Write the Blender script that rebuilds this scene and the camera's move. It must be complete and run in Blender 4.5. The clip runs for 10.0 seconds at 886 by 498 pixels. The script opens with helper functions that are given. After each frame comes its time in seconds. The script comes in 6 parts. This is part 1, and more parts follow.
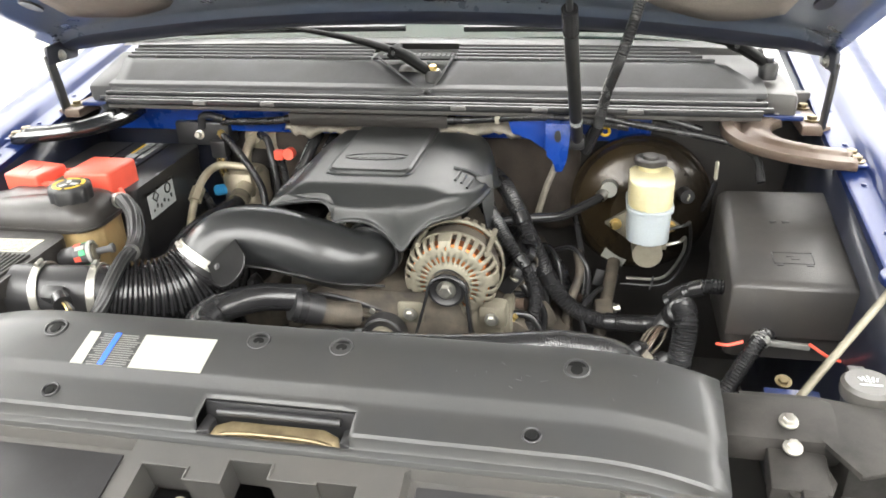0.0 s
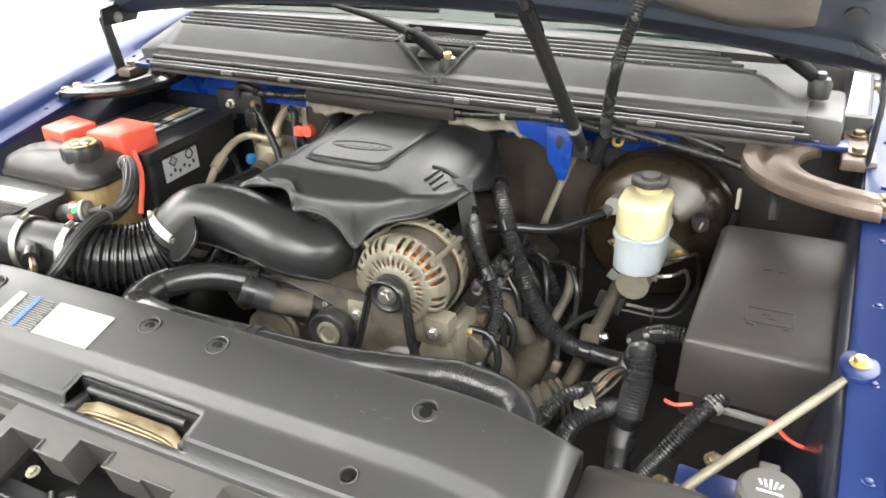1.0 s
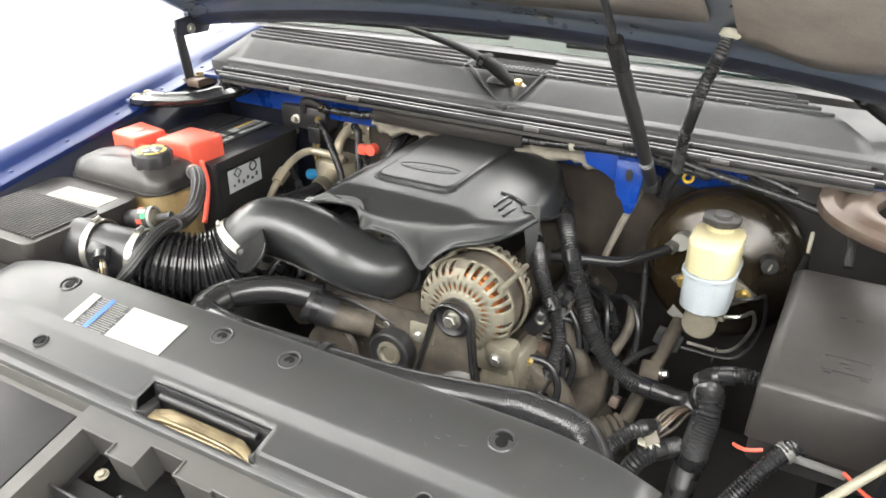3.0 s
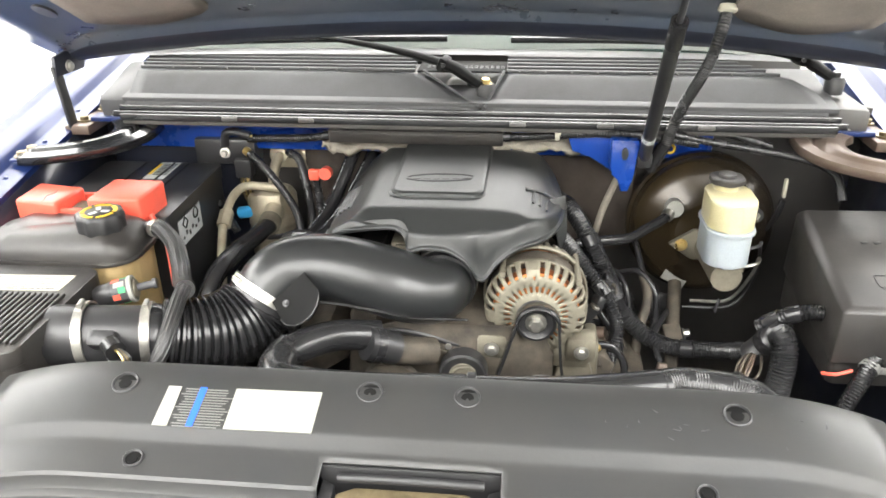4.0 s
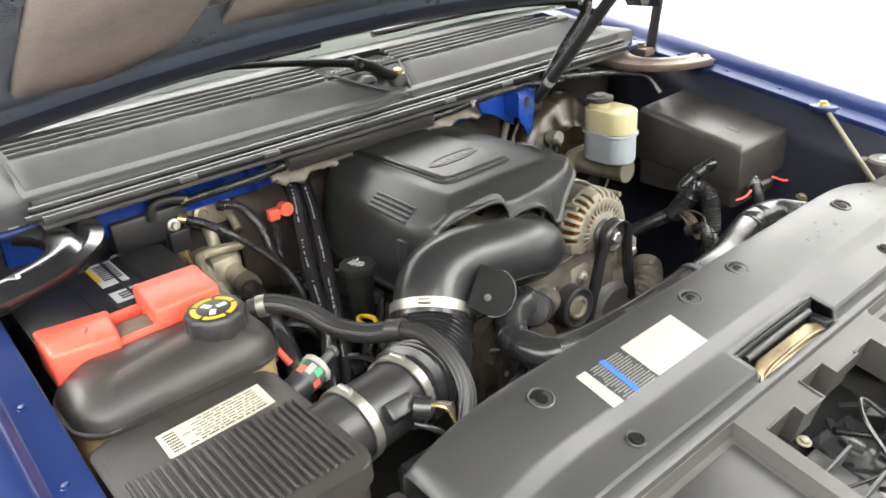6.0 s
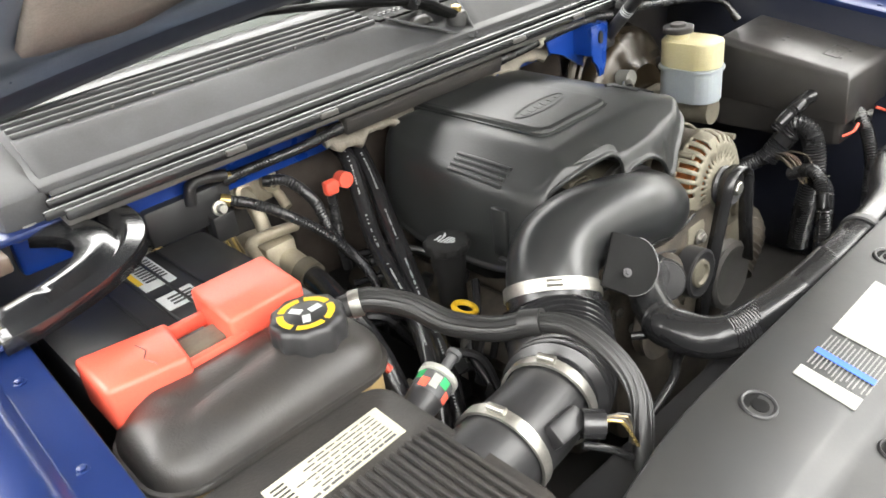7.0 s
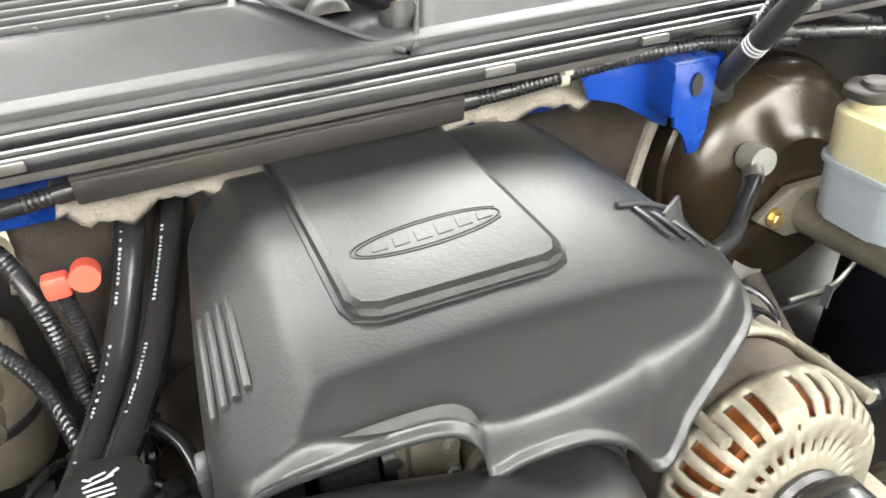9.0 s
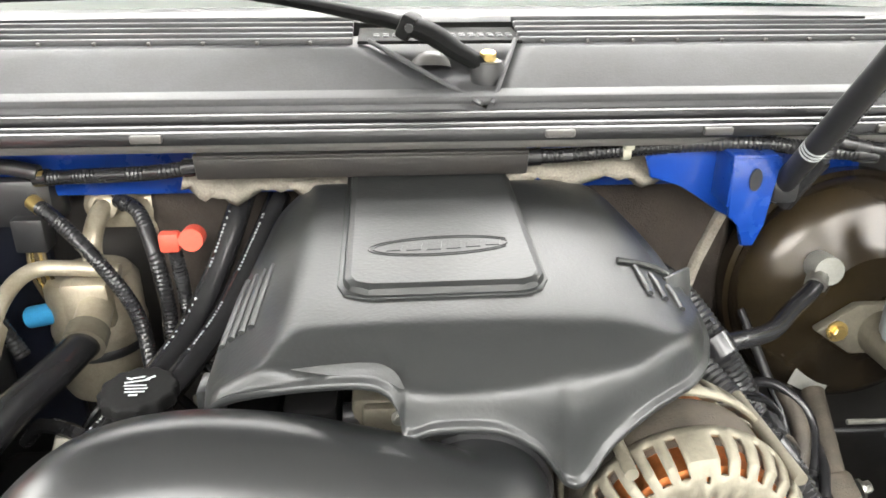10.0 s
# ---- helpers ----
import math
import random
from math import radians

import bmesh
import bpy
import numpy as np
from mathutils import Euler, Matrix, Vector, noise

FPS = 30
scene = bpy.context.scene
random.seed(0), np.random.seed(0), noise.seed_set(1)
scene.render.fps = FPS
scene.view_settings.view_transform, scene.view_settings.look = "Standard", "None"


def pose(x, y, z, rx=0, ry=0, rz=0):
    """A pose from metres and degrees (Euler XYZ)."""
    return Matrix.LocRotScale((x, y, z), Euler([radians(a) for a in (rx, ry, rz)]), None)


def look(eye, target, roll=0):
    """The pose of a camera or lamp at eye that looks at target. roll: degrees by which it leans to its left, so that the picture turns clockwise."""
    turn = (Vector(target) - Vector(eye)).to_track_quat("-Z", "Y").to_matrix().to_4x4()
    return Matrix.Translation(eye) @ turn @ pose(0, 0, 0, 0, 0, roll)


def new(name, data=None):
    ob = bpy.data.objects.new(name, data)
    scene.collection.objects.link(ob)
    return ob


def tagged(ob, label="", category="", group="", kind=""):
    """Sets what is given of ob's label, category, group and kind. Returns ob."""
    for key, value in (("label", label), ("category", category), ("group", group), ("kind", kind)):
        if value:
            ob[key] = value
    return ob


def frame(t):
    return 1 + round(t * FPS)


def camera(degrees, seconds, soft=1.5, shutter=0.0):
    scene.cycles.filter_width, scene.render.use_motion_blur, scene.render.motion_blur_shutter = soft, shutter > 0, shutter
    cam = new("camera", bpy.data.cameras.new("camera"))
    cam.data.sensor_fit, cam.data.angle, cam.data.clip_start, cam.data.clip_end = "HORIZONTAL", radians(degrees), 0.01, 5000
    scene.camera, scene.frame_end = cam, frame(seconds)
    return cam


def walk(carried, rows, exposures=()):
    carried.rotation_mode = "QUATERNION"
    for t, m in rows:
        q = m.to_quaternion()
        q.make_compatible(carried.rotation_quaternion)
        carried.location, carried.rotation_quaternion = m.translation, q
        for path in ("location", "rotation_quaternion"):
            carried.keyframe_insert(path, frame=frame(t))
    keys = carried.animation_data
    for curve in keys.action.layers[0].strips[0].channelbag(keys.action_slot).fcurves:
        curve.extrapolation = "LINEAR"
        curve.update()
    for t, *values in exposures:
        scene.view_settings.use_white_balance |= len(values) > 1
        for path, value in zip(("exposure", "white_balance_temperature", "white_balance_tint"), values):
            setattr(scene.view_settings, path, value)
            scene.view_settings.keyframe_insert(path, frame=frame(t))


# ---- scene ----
cam = camera(59.5, 10.0, soft=1.7)
PATH = [
    (0, (0.36, -0.797, 1.685), (0.0, 0.953, 0.786), -2.2),
    (0.5, (0.517, -0.695, 1.69), (-0.041, 0.977, 0.745), -2.3),
    (1, (0.684, -0.591, 1.697), (-0.105, 0.975, 0.734), -2.1),
    (1.5, (0.836, -0.502, 1.71), (-0.177, 0.927, 0.746), -1.1),
    (2, (0.883, -0.465, 1.718), (-0.229, 0.885, 0.747), 0.8),
    (2.5, (0.786, -0.532, 1.713), (-0.256, 0.888, 0.765), 1.0),
    (3, (0.621, -0.618, 1.703), (-0.235, 0.941, 0.789), 0.3),
    (3.2, (0.523, -0.636, 1.686), (-0.212, 0.987, 0.776), 0.4),
    (4.3, (-0.049, -0.745, 1.67), (-0.007, 1.051, 0.79), -1.4),
    (4.5, (-0.15, -0.748, 1.663), (0.053, 1.04, 0.789), -1.8),
    (5, (-0.412, -0.687, 1.657), (0.189, 1.017, 0.799), -2.0),
    (5.2, (-0.516, -0.645, 1.659), (0.226, 1.007, 0.812), -2.3),
    (6.3, (-0.936, -0.422, 1.654), (0.237, 0.924, 0.754), -5.2),
    (6.5, (-0.947, -0.372, 1.64), (0.231, 0.962, 0.728), -5.8),
    (7, (-0.87, -0.222, 1.591), (0.249, 1.118, 0.617), -7.6),
    (7.5, (-0.72, -0.106, 1.55), (0.313, 1.25, 0.504), -8.7),
    (8, (-0.514, -0.018, 1.517), (0.427, 1.361, 0.416), -8.7),
    (8.5, (-0.336, 0.042, 1.503), (0.471, 1.496, 0.393), -7.2),
    (9, (-0.178, 0.067, 1.471), (0.39, 1.674, 0.424), -4.5),
    (9.5, (-0.111, 0.038, 1.446), (0.227, 1.777, 0.518), -1.6),
    (10, (-0.068, -0.065, 1.461), (0.062, 1.747, 0.623), 0.3),
]
walk(cam, [(t, look(eye, target, roll)) for t, eye, target, roll in PATH],
     [(0, -0.05), (2, -0.08), (3.2, 0.02), (4.5, 0.15), (5.5, -0.05), (6.5, -0.3), (7.0, -0.02), (7.5, 0.2), (8.0, 0.45), (8.5, 0.65), (9.2, 0.7), (10, 0.48)])

# ---- light: a closed white hall with rows of ceiling panels ----
world = bpy.data.worlds.new("hall_air")
world.use_nodes = True
world.node_tree.nodes["Background"].inputs[0].default_value = (0.9, 0.95, 1.0, 1)
world.node_tree.nodes["Background"].inputs[1].default_value = 0.12
scene.world = world


def panel_lamp(x, y, z, sx, sy, watts):
    data = bpy.data.lights.new("panel_lamp", "AREA")
    data.shape, data.size, data.size_y, data.energy, data.color = "RECTANGLE", sx, sy, watts, (1.0, 0.985, 0.96)
    ob = new("panel_lamp", data)
    ob.matrix_world = pose(x, y, z, 0, 0, 0)
    return ob


LAMPS = [(-2.0, -2.9, 2.9, 4.0), (2.0, -2.9, 2.9, 4.0), (-4.6, 1.2, 2.2, 5.0), (4.6, 1.2, 2.2, 5.0), (0.0, 3.8, 6.4, 3.9)]
for lx, ly, sx, sy in LAMPS:
    panel_lamp(lx, ly, 3.36, sx, sy, 25 * sx * sy if sx < 4 else 20 * sx * sy)


# ---- materials ----
def material(name, color, rough=0.5, metal=0.0, vary=0.25, scale=9.0, grain=0.15, grain_scale=420.0, bump=0.12,
             coat=0.0, trans=0.0, second=None, spots=0.0, sub=0.0, spec=0.5, edge=0.35, patchy=0.1):
    """A worn surface: broad stains, fine grain in tone, gloss and relief; second is the stain's colour."""
    m = bpy.data.materials.new(name)
    m.use_nodes = True
    nt = m.node_tree
    n, l = nt.nodes, nt.links
    b = n["Principled BSDF"]
    tc = n.new("ShaderNodeTexCoord")
    big = n.new("ShaderNodeTexNoise")
    big.inputs["Scale"].default_value, big.inputs["Detail"].default_value, big.inputs["Roughness"].default_value = scale, 6, 0.62
    fine = n.new("ShaderNodeTexNoise")
    fine.inputs["Scale"].default_value, fine.inputs["Detail"].default_value = grain_scale, 3
    l.new(tc.outputs["Object"], big.inputs["Vector"])
    l.new(tc.outputs["Object"], fine.inputs["Vector"])
    ramp = n.new("ShaderNodeValToRGB")
    ramp.color_ramp.elements[0].position, ramp.color_ramp.elements[1].position = 0.5 - edge / 2, 0.5 + edge / 2
    other = second or tuple(c * (1 - vary) for c in color)
    ramp.color_ramp.elements[0].color = (*other, 1)
    ramp.color_ramp.elements[1].color = (*[min(1, c * (1 + vary * 0.6)) for c in color], 1)
    l.new(big.outputs["Fac"], ramp.inputs["Fac"])
    mix = n.new("ShaderNodeMix")
    mix.data_type, mix.blend_type = "RGBA", "OVERLAY"
    mix.inputs["Factor"].default_value = grain
    l.new(ramp.outputs["Color"], mix.inputs["A"])
    l.new(fine.outputs["Fac"], mix.inputs["B"])
    l.new(mix.outputs["Result"], b.inputs["Base Color"])
    rr = n.new("ShaderNodeMapRange")
    rr.inputs["From Min"].default_value, rr.inputs["From Max"].default_value = 0.25, 0.75
    rr.inputs["To Min"].default_value, rr.inputs["To Max"].default_value = max(0.02, rough - patchy), min(1, rough + patchy)
    l.new(big.outputs["Fac"], rr.inputs["Value"])
    l.new(rr.outputs["Result"], b.inputs["Roughness"])
    bp = n.new("ShaderNodeBump")
    bp.inputs["Strength"].default_value, bp.inputs["Distance"].default_value = bump, 0.0012
    l.new(fine.outputs["Fac"], bp.inputs["Height"])
    l.new(bp.outputs["Normal"], b.inputs["Normal"])
    b.inputs["Metallic"].default_value = metal
    b.inputs["Coat Weight"].default_value, b.inputs["Coat Roughness"].default_value = coat, 0.06
    b.inputs["Transmission Weight"].default_value = trans
    b.inputs["Specular IOR Level"].default_value = spec
    if sub:
        b.inputs["Subsurface Weight"].default_value = sub
        b.inputs["Subsurface Radius"].default_value = (0.03, 0.03, 0.02)
        b.inputs["Subsurface Scale"].default_value = 0.4
    return m


BLACK = material("black_plastic", (0.022, 0.022, 0.023), 0.38, grain=0.05, bump=0.08, grain_scale=240, patchy=0.05)
DUSTY = material("dusty_dark_plastic", (0.019, 0.018, 0.0175), 0.42, vary=0.3, second=(0.033, 0.030, 0.027), scale=12, bump=0.25)
SATIN = material("satin_black_cover", (0.023, 0.024, 0.0245), 0.38, vary=0.2, second=(0.031, 0.031, 0.030), grain=0.0, bump=0.06, grain_scale=240, patchy=0.06)
COVERM = material("leathery_satin_cover", (0.021, 0.0225, 0.0225), 0.37, vary=0.08, grain=0.0, bump=0.2, grain_scale=300, patchy=0.05)
MATTE = material("dusty_black_plastic", (0.052, 0.051, 0.049), 0.46, bump=0.2, vary=0.35, second=(0.072, 0.067, 0.061))
GREYPL = material("weathered_grey_plastic", (0.063, 0.064, 0.067), 0.5, spec=0.35, vary=0.3, second=(0.052, 0.052, 0.053))
RUBBER = material("black_rubber", (0.018, 0.018, 0.019), 0.24, vary=0.15, grain=0.0, bump=0.02, grain_scale=200, patchy=0.03)
TUBEM = material("satin_intake_tube", (0.019, 0.020, 0.0205), 0.29, vary=0.05, grain=0.0, bump=0.04, grain_scale=260, patchy=0.015)
LOOM = material("corrugated_loom", (0.020, 0.020, 0.021), 0.27)
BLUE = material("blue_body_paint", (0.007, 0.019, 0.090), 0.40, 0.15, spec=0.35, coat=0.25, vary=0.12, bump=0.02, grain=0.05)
# Brighter copy of the blue: light on flange and bracket put into the colour.
BAYBLUE = material("lit_blue_bay_paint", (0.006, 0.042, 0.26), 0.3, spec=0.4, coat=0.3, vary=0.15, bump=0.02, grain=0.05)
# Dusty blue with the shade of inner walls and hood rim mixed in.
DARKBLUE = material("dusty_shaded_blue_paint", (0.007, 0.009, 0.020), 0.42, coat=0.25, second=(0.014, 0.016, 0.024), vary=0.3)
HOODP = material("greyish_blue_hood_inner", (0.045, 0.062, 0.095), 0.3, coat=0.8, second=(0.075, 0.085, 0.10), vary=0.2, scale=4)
GLOSSB = material("gloss_black_paint", (0.012, 0.012, 0.013), 0.2, coat=0.3, vary=0.2, bump=0.02, patchy=0.03)
CAST = material("cast_aluminium", (0.215, 0.20, 0.155), 0.6, 0.45, second=(0.115, 0.102, 0.075), grain_scale=260, bump=0.5)
DIRTY = material("grimy_engine_casting", (0.10, 0.085, 0.065), 0.68, 0.25, second=(0.035, 0.03, 0.025), scale=22, bump=0.6)
STEEL = material("zinc_steel", (0.46, 0.45, 0.41), 0.38, 0.9, vary=0.3, scale=30)
YZINC = material("yellow_zinc", (0.62, 0.46, 0.18), 0.3, 0.85, vary=0.25)
COPPER = material("copper_winding", (0.75, 0.27, 0.09), 0.35, 0.9, vary=0.3, scale=60)
RUST = material("rusty_brown_steel", (0.090, 0.062, 0.046), 0.4, 0.2, second=(0.14, 0.11, 0.09), scale=14)
RED = material("red_terminal_plastic", (0.74, 0.105, 0.065), 0.4, vary=0.12, bump=0.1)
AMBER = material("amber_tank_plastic", (0.27, 0.195, 0.09), 0.42, second=(0.17, 0.125, 0.06), sub=0.2)
CREAM = material("yellowed_translucent_plastic", (0.48, 0.45, 0.30), 0.38, second=(0.46, 0.41, 0.23), sub=0.35, vary=0.1)
MILK = material("milky_translucent_plastic", (0.33, 0.365, 0.385), 0.38, sub=0.35, vary=0.08)
WHITE = material("white_sticker", (0.27, 0.27, 0.245), 0.45, vary=0.06, bump=0.03)
IVORY = material("aged_paper_sticker", (0.40, 0.385, 0.31), 0.5, vary=0.12, bump=0.03)
INK = material("black_ink", (0.03, 0.03, 0.03), 0.5, vary=0.1)
INKBLUE = material("blue_ink", (0.02, 0.10, 0.62), 0.45, vary=0.1)
GREENINK = material("green_ink", (0.02, 0.32, 0.10), 0.45, vary=0.1)
YELLOW = material("yellow_plastic", (0.62, 0.40, 0.02), 0.4, vary=0.1)
CLEAR = material("pale_print", (0.45, 0.47, 0.47), 0.5, vary=0.1)
MAT = material("grey_beige_felt", (0.23, 0.21, 0.175), 0.9, second=(0.16, 0.145, 0.12), scale=16, bump=0.9, grain=0.4, spec=0.2)
PAD = material("brown_grey_hood_felt", (0.21, 0.185, 0.16), 0.92, second=(0.155, 0.138, 0.122), scale=7, bump=0.6, grain=0.3, spec=0.15)
BEIGEM = material("beige_aluminium_can", (0.42, 0.38, 0.29), 0.42, 0.5, second=(0.30, 0.26, 0.19), scale=18, bump=0.3)
CYAN = material("blue_port_cap", (0.04, 0.28, 0.55), 0.4, vary=0.15)
BRASS = material("bronze_latch_metal", (0.20, 0.16, 0.095), 0.34, 0.75, vary=0.35, scale=30)
# Black drum; the second colour paints in its bronze reflection.
BOOST = material("black_booster_painted_sheen", (0.013, 0.011, 0.009), 0.24, 0.2, second=(0.034, 0.024, 0.012), scale=5, patchy=0.03)
GLASS = material("tinted_windshield", (0.02, 0.035, 0.03), 0.04, spec=1.0, coat=1.0, vary=0.1, bump=0.0, grain=0.0)
WALLW = material("white_wall_paint", (0.86, 0.86, 0.84), 0.7, vary=0.03, bump=0.05)
FLOORM = material("pale_coated_floor", (0.66, 0.66, 0.64), 0.4, vary=0.15, scale=2)
LIT = bpy.data.materials.new("lit_panel")
LIT.use_nodes = True
LIT.node_tree.nodes["Principled BSDF"].inputs["Emission Color"].default_value = (1, 0.985, 0.96, 1)
LIT.node_tree.nodes["Principled BSDF"].inputs["Emission Strength"].default_value = 6.0


PRINT = material("grey_print", (0.17, 0.17, 0.16), 0.5, vary=0.2)
# Dull black parts; also the painted shade in pin wells and latch pocket.
DULL = material("dull_black_and_recess_shade", (0.009, 0.009, 0.009), 0.6, spec=0.08)
GRILLE = material("brownish_black_grille_plastic", (0.040, 0.039, 0.037), 0.44, vary=0.15, grain=0.0, bump=0.05, grain_scale=240, patchy=0.06, second=(0.055, 0.052, 0.048))
COREM = material("dusty_core_steel", (0.030, 0.028, 0.026), 0.62, spec=0.2, vary=0.4, second=(0.014, 0.013, 0.012), scale=16, bump=0.2)
HOSEM = material("dull_ribbed_rubber", (0.019, 0.019, 0.019), 0.4, bump=0.1, grain=0.0, grain_scale=240)


# ---- mesh helpers ----
def place(ob, parent):
    if parent is not None:
        ob.parent = parent
        if parent.type == "EMPTY":
            ob.matrix_parent_inverse = Matrix.Translation(-parent.location)
    return ob


def part(name, bm, mat, parent=None, label="", sharp=38):
    me = bpy.data.meshes.new(name)
    bmesh.ops.recalc_face_normals(bm, faces=bm.faces)
    bm.to_mesh(me)
    bm.free()
    me.materials.append(mat)
    for p in me.polygons:
        p.use_smooth = True
    me.set_sharp_from_angle(angle=radians(sharp))
    ob = place(new(name, me), parent)
    return tagged(ob, label) if label else ob


def thing(name, label, category, at, group=""):
    ob = new(name)
    ob.empty_display_size = 0.02
    ob.location = at
    return tagged(ob, label, category, group)


def structure(name, bm, mat, label, category, sharp=38):
    return tagged(part(name, bm, mat, None, "", sharp), label, category, "", "structure")


def rbox(c, s, b=0.004, rot=(0, 0, 0), bm=None, seg=2):
    bm = bm or bmesh.new()
    m = pose(*c, *rot) @ Matrix.Diagonal((*s, 1))
    vs = bmesh.ops.create_cube(bm, size=1, matrix=m)["verts"]
    if b > 0:
        es = list({e for v in vs for e in v.link_edges})
        bmesh.ops.bevel(bm, geom=es, offset=min(b, min(s) * 0.49), segments=seg, profile=0.5, affect="EDGES", clamp_overlap=True)
    return bm


def prism(poly, z0, z1, b=0.004, bm=None, m=None, seg=2):
    """A polygon in x, y raised from z0 to z1, edges rounded; m moves it."""
    bm = bm or bmesh.new()
    m = m or Matrix.Identity(4)
    lo = [bm.verts.new(m @ Vector((x, y, z0))) for x, y in poly]
    hi = [bm.verts.new(m @ Vector((x, y, z1))) for x, y in poly]
    n = len(poly)
    bm.faces.new(lo[::-1])
    bm.faces.new(hi)
    for i in range(n):
        bm.faces.new((lo[i], lo[(i + 1) % n], hi[(i + 1) % n], hi[i]))
    if b > 0:
        vs = set(lo + hi)
        es = list({e for v in vs for e in v.link_edges if e.other_vert(v) in vs})
        bmesh.ops.bevel(bm, geom=es, offset=b, segments=seg, profile=0.5, affect="EDGES", clamp_overlap=True)
    return bm


def rounded(x0, x1, y0, y1, r, n=6):
    pts = []
    for cx, cy, a0 in ((x1 - r, y0 + r, -90), (x1 - r, y1 - r, 0), (x0 + r, y1 - r, 90), (x0 + r, y0 + r, 180)):
        for k in range(n + 1):
            a = radians(a0 + 90 * k / n)
            pts.append((cx + r * math.cos(a), cy + r * math.sin(a)))
    return pts


def curve(points, step=0.008, closed=False):
    """Points along a smooth line through the given ones."""
    ps = [Vector(p) for p in points]
    n = len(ps)
    out = []
    for i in range(n if closed else n - 1):
        if closed:
            a, b, c, d = ps[i - 1], ps[i], ps[(i + 1) % n], ps[(i + 2) % n]
        else:
            b, c = ps[i], ps[i + 1]
            a = ps[i - 1] if i else b * 2 - c
            d = ps[i + 2] if i + 2 < n else c * 2 - b
        k = max(2, int((c - b).length / step))
        for j in range(k):
            t = j / k
            out.append(0.5 * ((2 * b) + (c - a) * t + (2 * a - 5 * b + 4 * c - d) * t * t + (3 * b - a - 3 * c + d) * t ** 3))
    if not closed:
        out.append(ps[-1])
    return out


def sweep(points, radius, seg=12, bm=None, cap=True, flat=None, up=(0, 0, 1)):
    """A skin round a line; radius is a number, a list along the line or a function of the length so far; flat squeezes it along up."""
    bm = bm or bmesh.new()
    rings, s = [], 0.0
    n = len(points)
    side = None
    for i, p in enumerate(points):
        tan = (points[min(i + 1, n - 1)] - points[max(i - 1, 0)]).normalized()
        if i:
            s += (p - points[i - 1]).length
        ref = Vector(up) if side is None else side
        if side is None:
            side = ref - tan * ref.dot(tan)
            if side.length < 0.05:
                side = Vector((1, 0, 0)) - tan * tan.x
        else:
            side = ref - tan * ref.dot(tan)
        side.normalize()
        other = tan.cross(side)
        r = radius(s) if callable(radius) else radius[i] if isinstance(radius, (list, tuple)) else radius
        f = flat or 1.0
        rings.append([bm.verts.new(p + side * (math.cos(2 * math.pi * k / seg) * r * f) + other * (math.sin(2 * math.pi * k / seg) * r)) for k in range(seg)])
    for a, b in zip(rings, rings[1:]):
        for k in range(seg):
            bm.faces.new((a[k], a[(k + 1) % seg], b[(k + 1) % seg], b[k]))
    if cap:
        bm.faces.new(rings[0][::-1])
        bm.faces.new(rings[-1])
    return bm


def hose(points, r, seg=12, bm=None, step=0.008):
    return sweep(curve(points, step), r, seg, bm)


def loom(points, r, seg=10, bm=None, pitch=0.0048, depth=0.11):
    """A corrugated sleeve."""
    pts = curve(points, pitch / 2)
    return sweep(pts, [r * (1 - depth * (i % 2)) for i in range(len(pts))], seg, bm)


def lathe(profile, m, seg=24, bm=None):
    """A turned body: profile rows of radius, height, closed where the radius is 0."""
    bm = bm or bmesh.new()
    rings = []
    for r, z in profile:
        if r <= 1e-6:
            rings.append([bm.verts.new(m @ Vector((0, 0, z)))])
        else:
            rings.append([bm.verts.new(m @ Vector((r * math.cos(2 * math.pi * k / seg), r * math.sin(2 * math.pi * k / seg), z))) for k in range(seg)])
    for a, b in zip(rings, rings[1:]):
        for k in range(seg):
            k2 = (k + 1) % seg
            if len(a) > 1 and len(b) > 1:
                bm.faces.new((a[k], a[k2], b[k2], b[k]))
            elif len(a) > 1:
                bm.faces.new((a[k], a[k2], b[0]))
            elif len(b) > 1:
                bm.faces.new((a[0], b[k2], b[k]))
    return bm


def aim(at, way, spin=0):
    """A pose at a place, its z along way."""
    return Matrix.Translation(at) @ Vector(way).to_track_quat("Z", "Y").to_matrix().to_4x4() @ pose(0, 0, 0, 0, 0, spin)


def bolt(at, way, r, h, bm=None):
    """A hexagon head on a washer."""
    m = aim(at, way)
    bm = lathe([(0, 0), (r * 1.5, 0), (r * 1.5, h * 0.25), (r * 1.05, h * 0.3), (0, h * 0.3)], m, 18, bm)
    return lathe([(r, h * 0.25), (r, h * 0.9), (r * 0.85, h), (0, h)], m, 6, bm)


def ring(at, way, r, t, bm=None, seg=28, tube=8, sy=1.0):
    m = aim(at, way)
    bm = bm or bmesh.new()
    rows = []
    for i in range(seg):
        a = 2 * math.pi * i / seg
        rows.append([bm.verts.new(m @ Vector(((r + t * math.cos(b)) * math.cos(a), (r + t * math.cos(b)) * math.sin(a) * sy, t * math.sin(b))))
                     for b in [2 * math.pi * k / tube for k in range(tube)]])
    for i in range(seg):
        for k in range(tube):
            bm.faces.new((rows[i][k], rows[(i + 1) % seg][k], rows[(i + 1) % seg][(k + 1) % tube], rows[i][(k + 1) % tube]))
    return bm


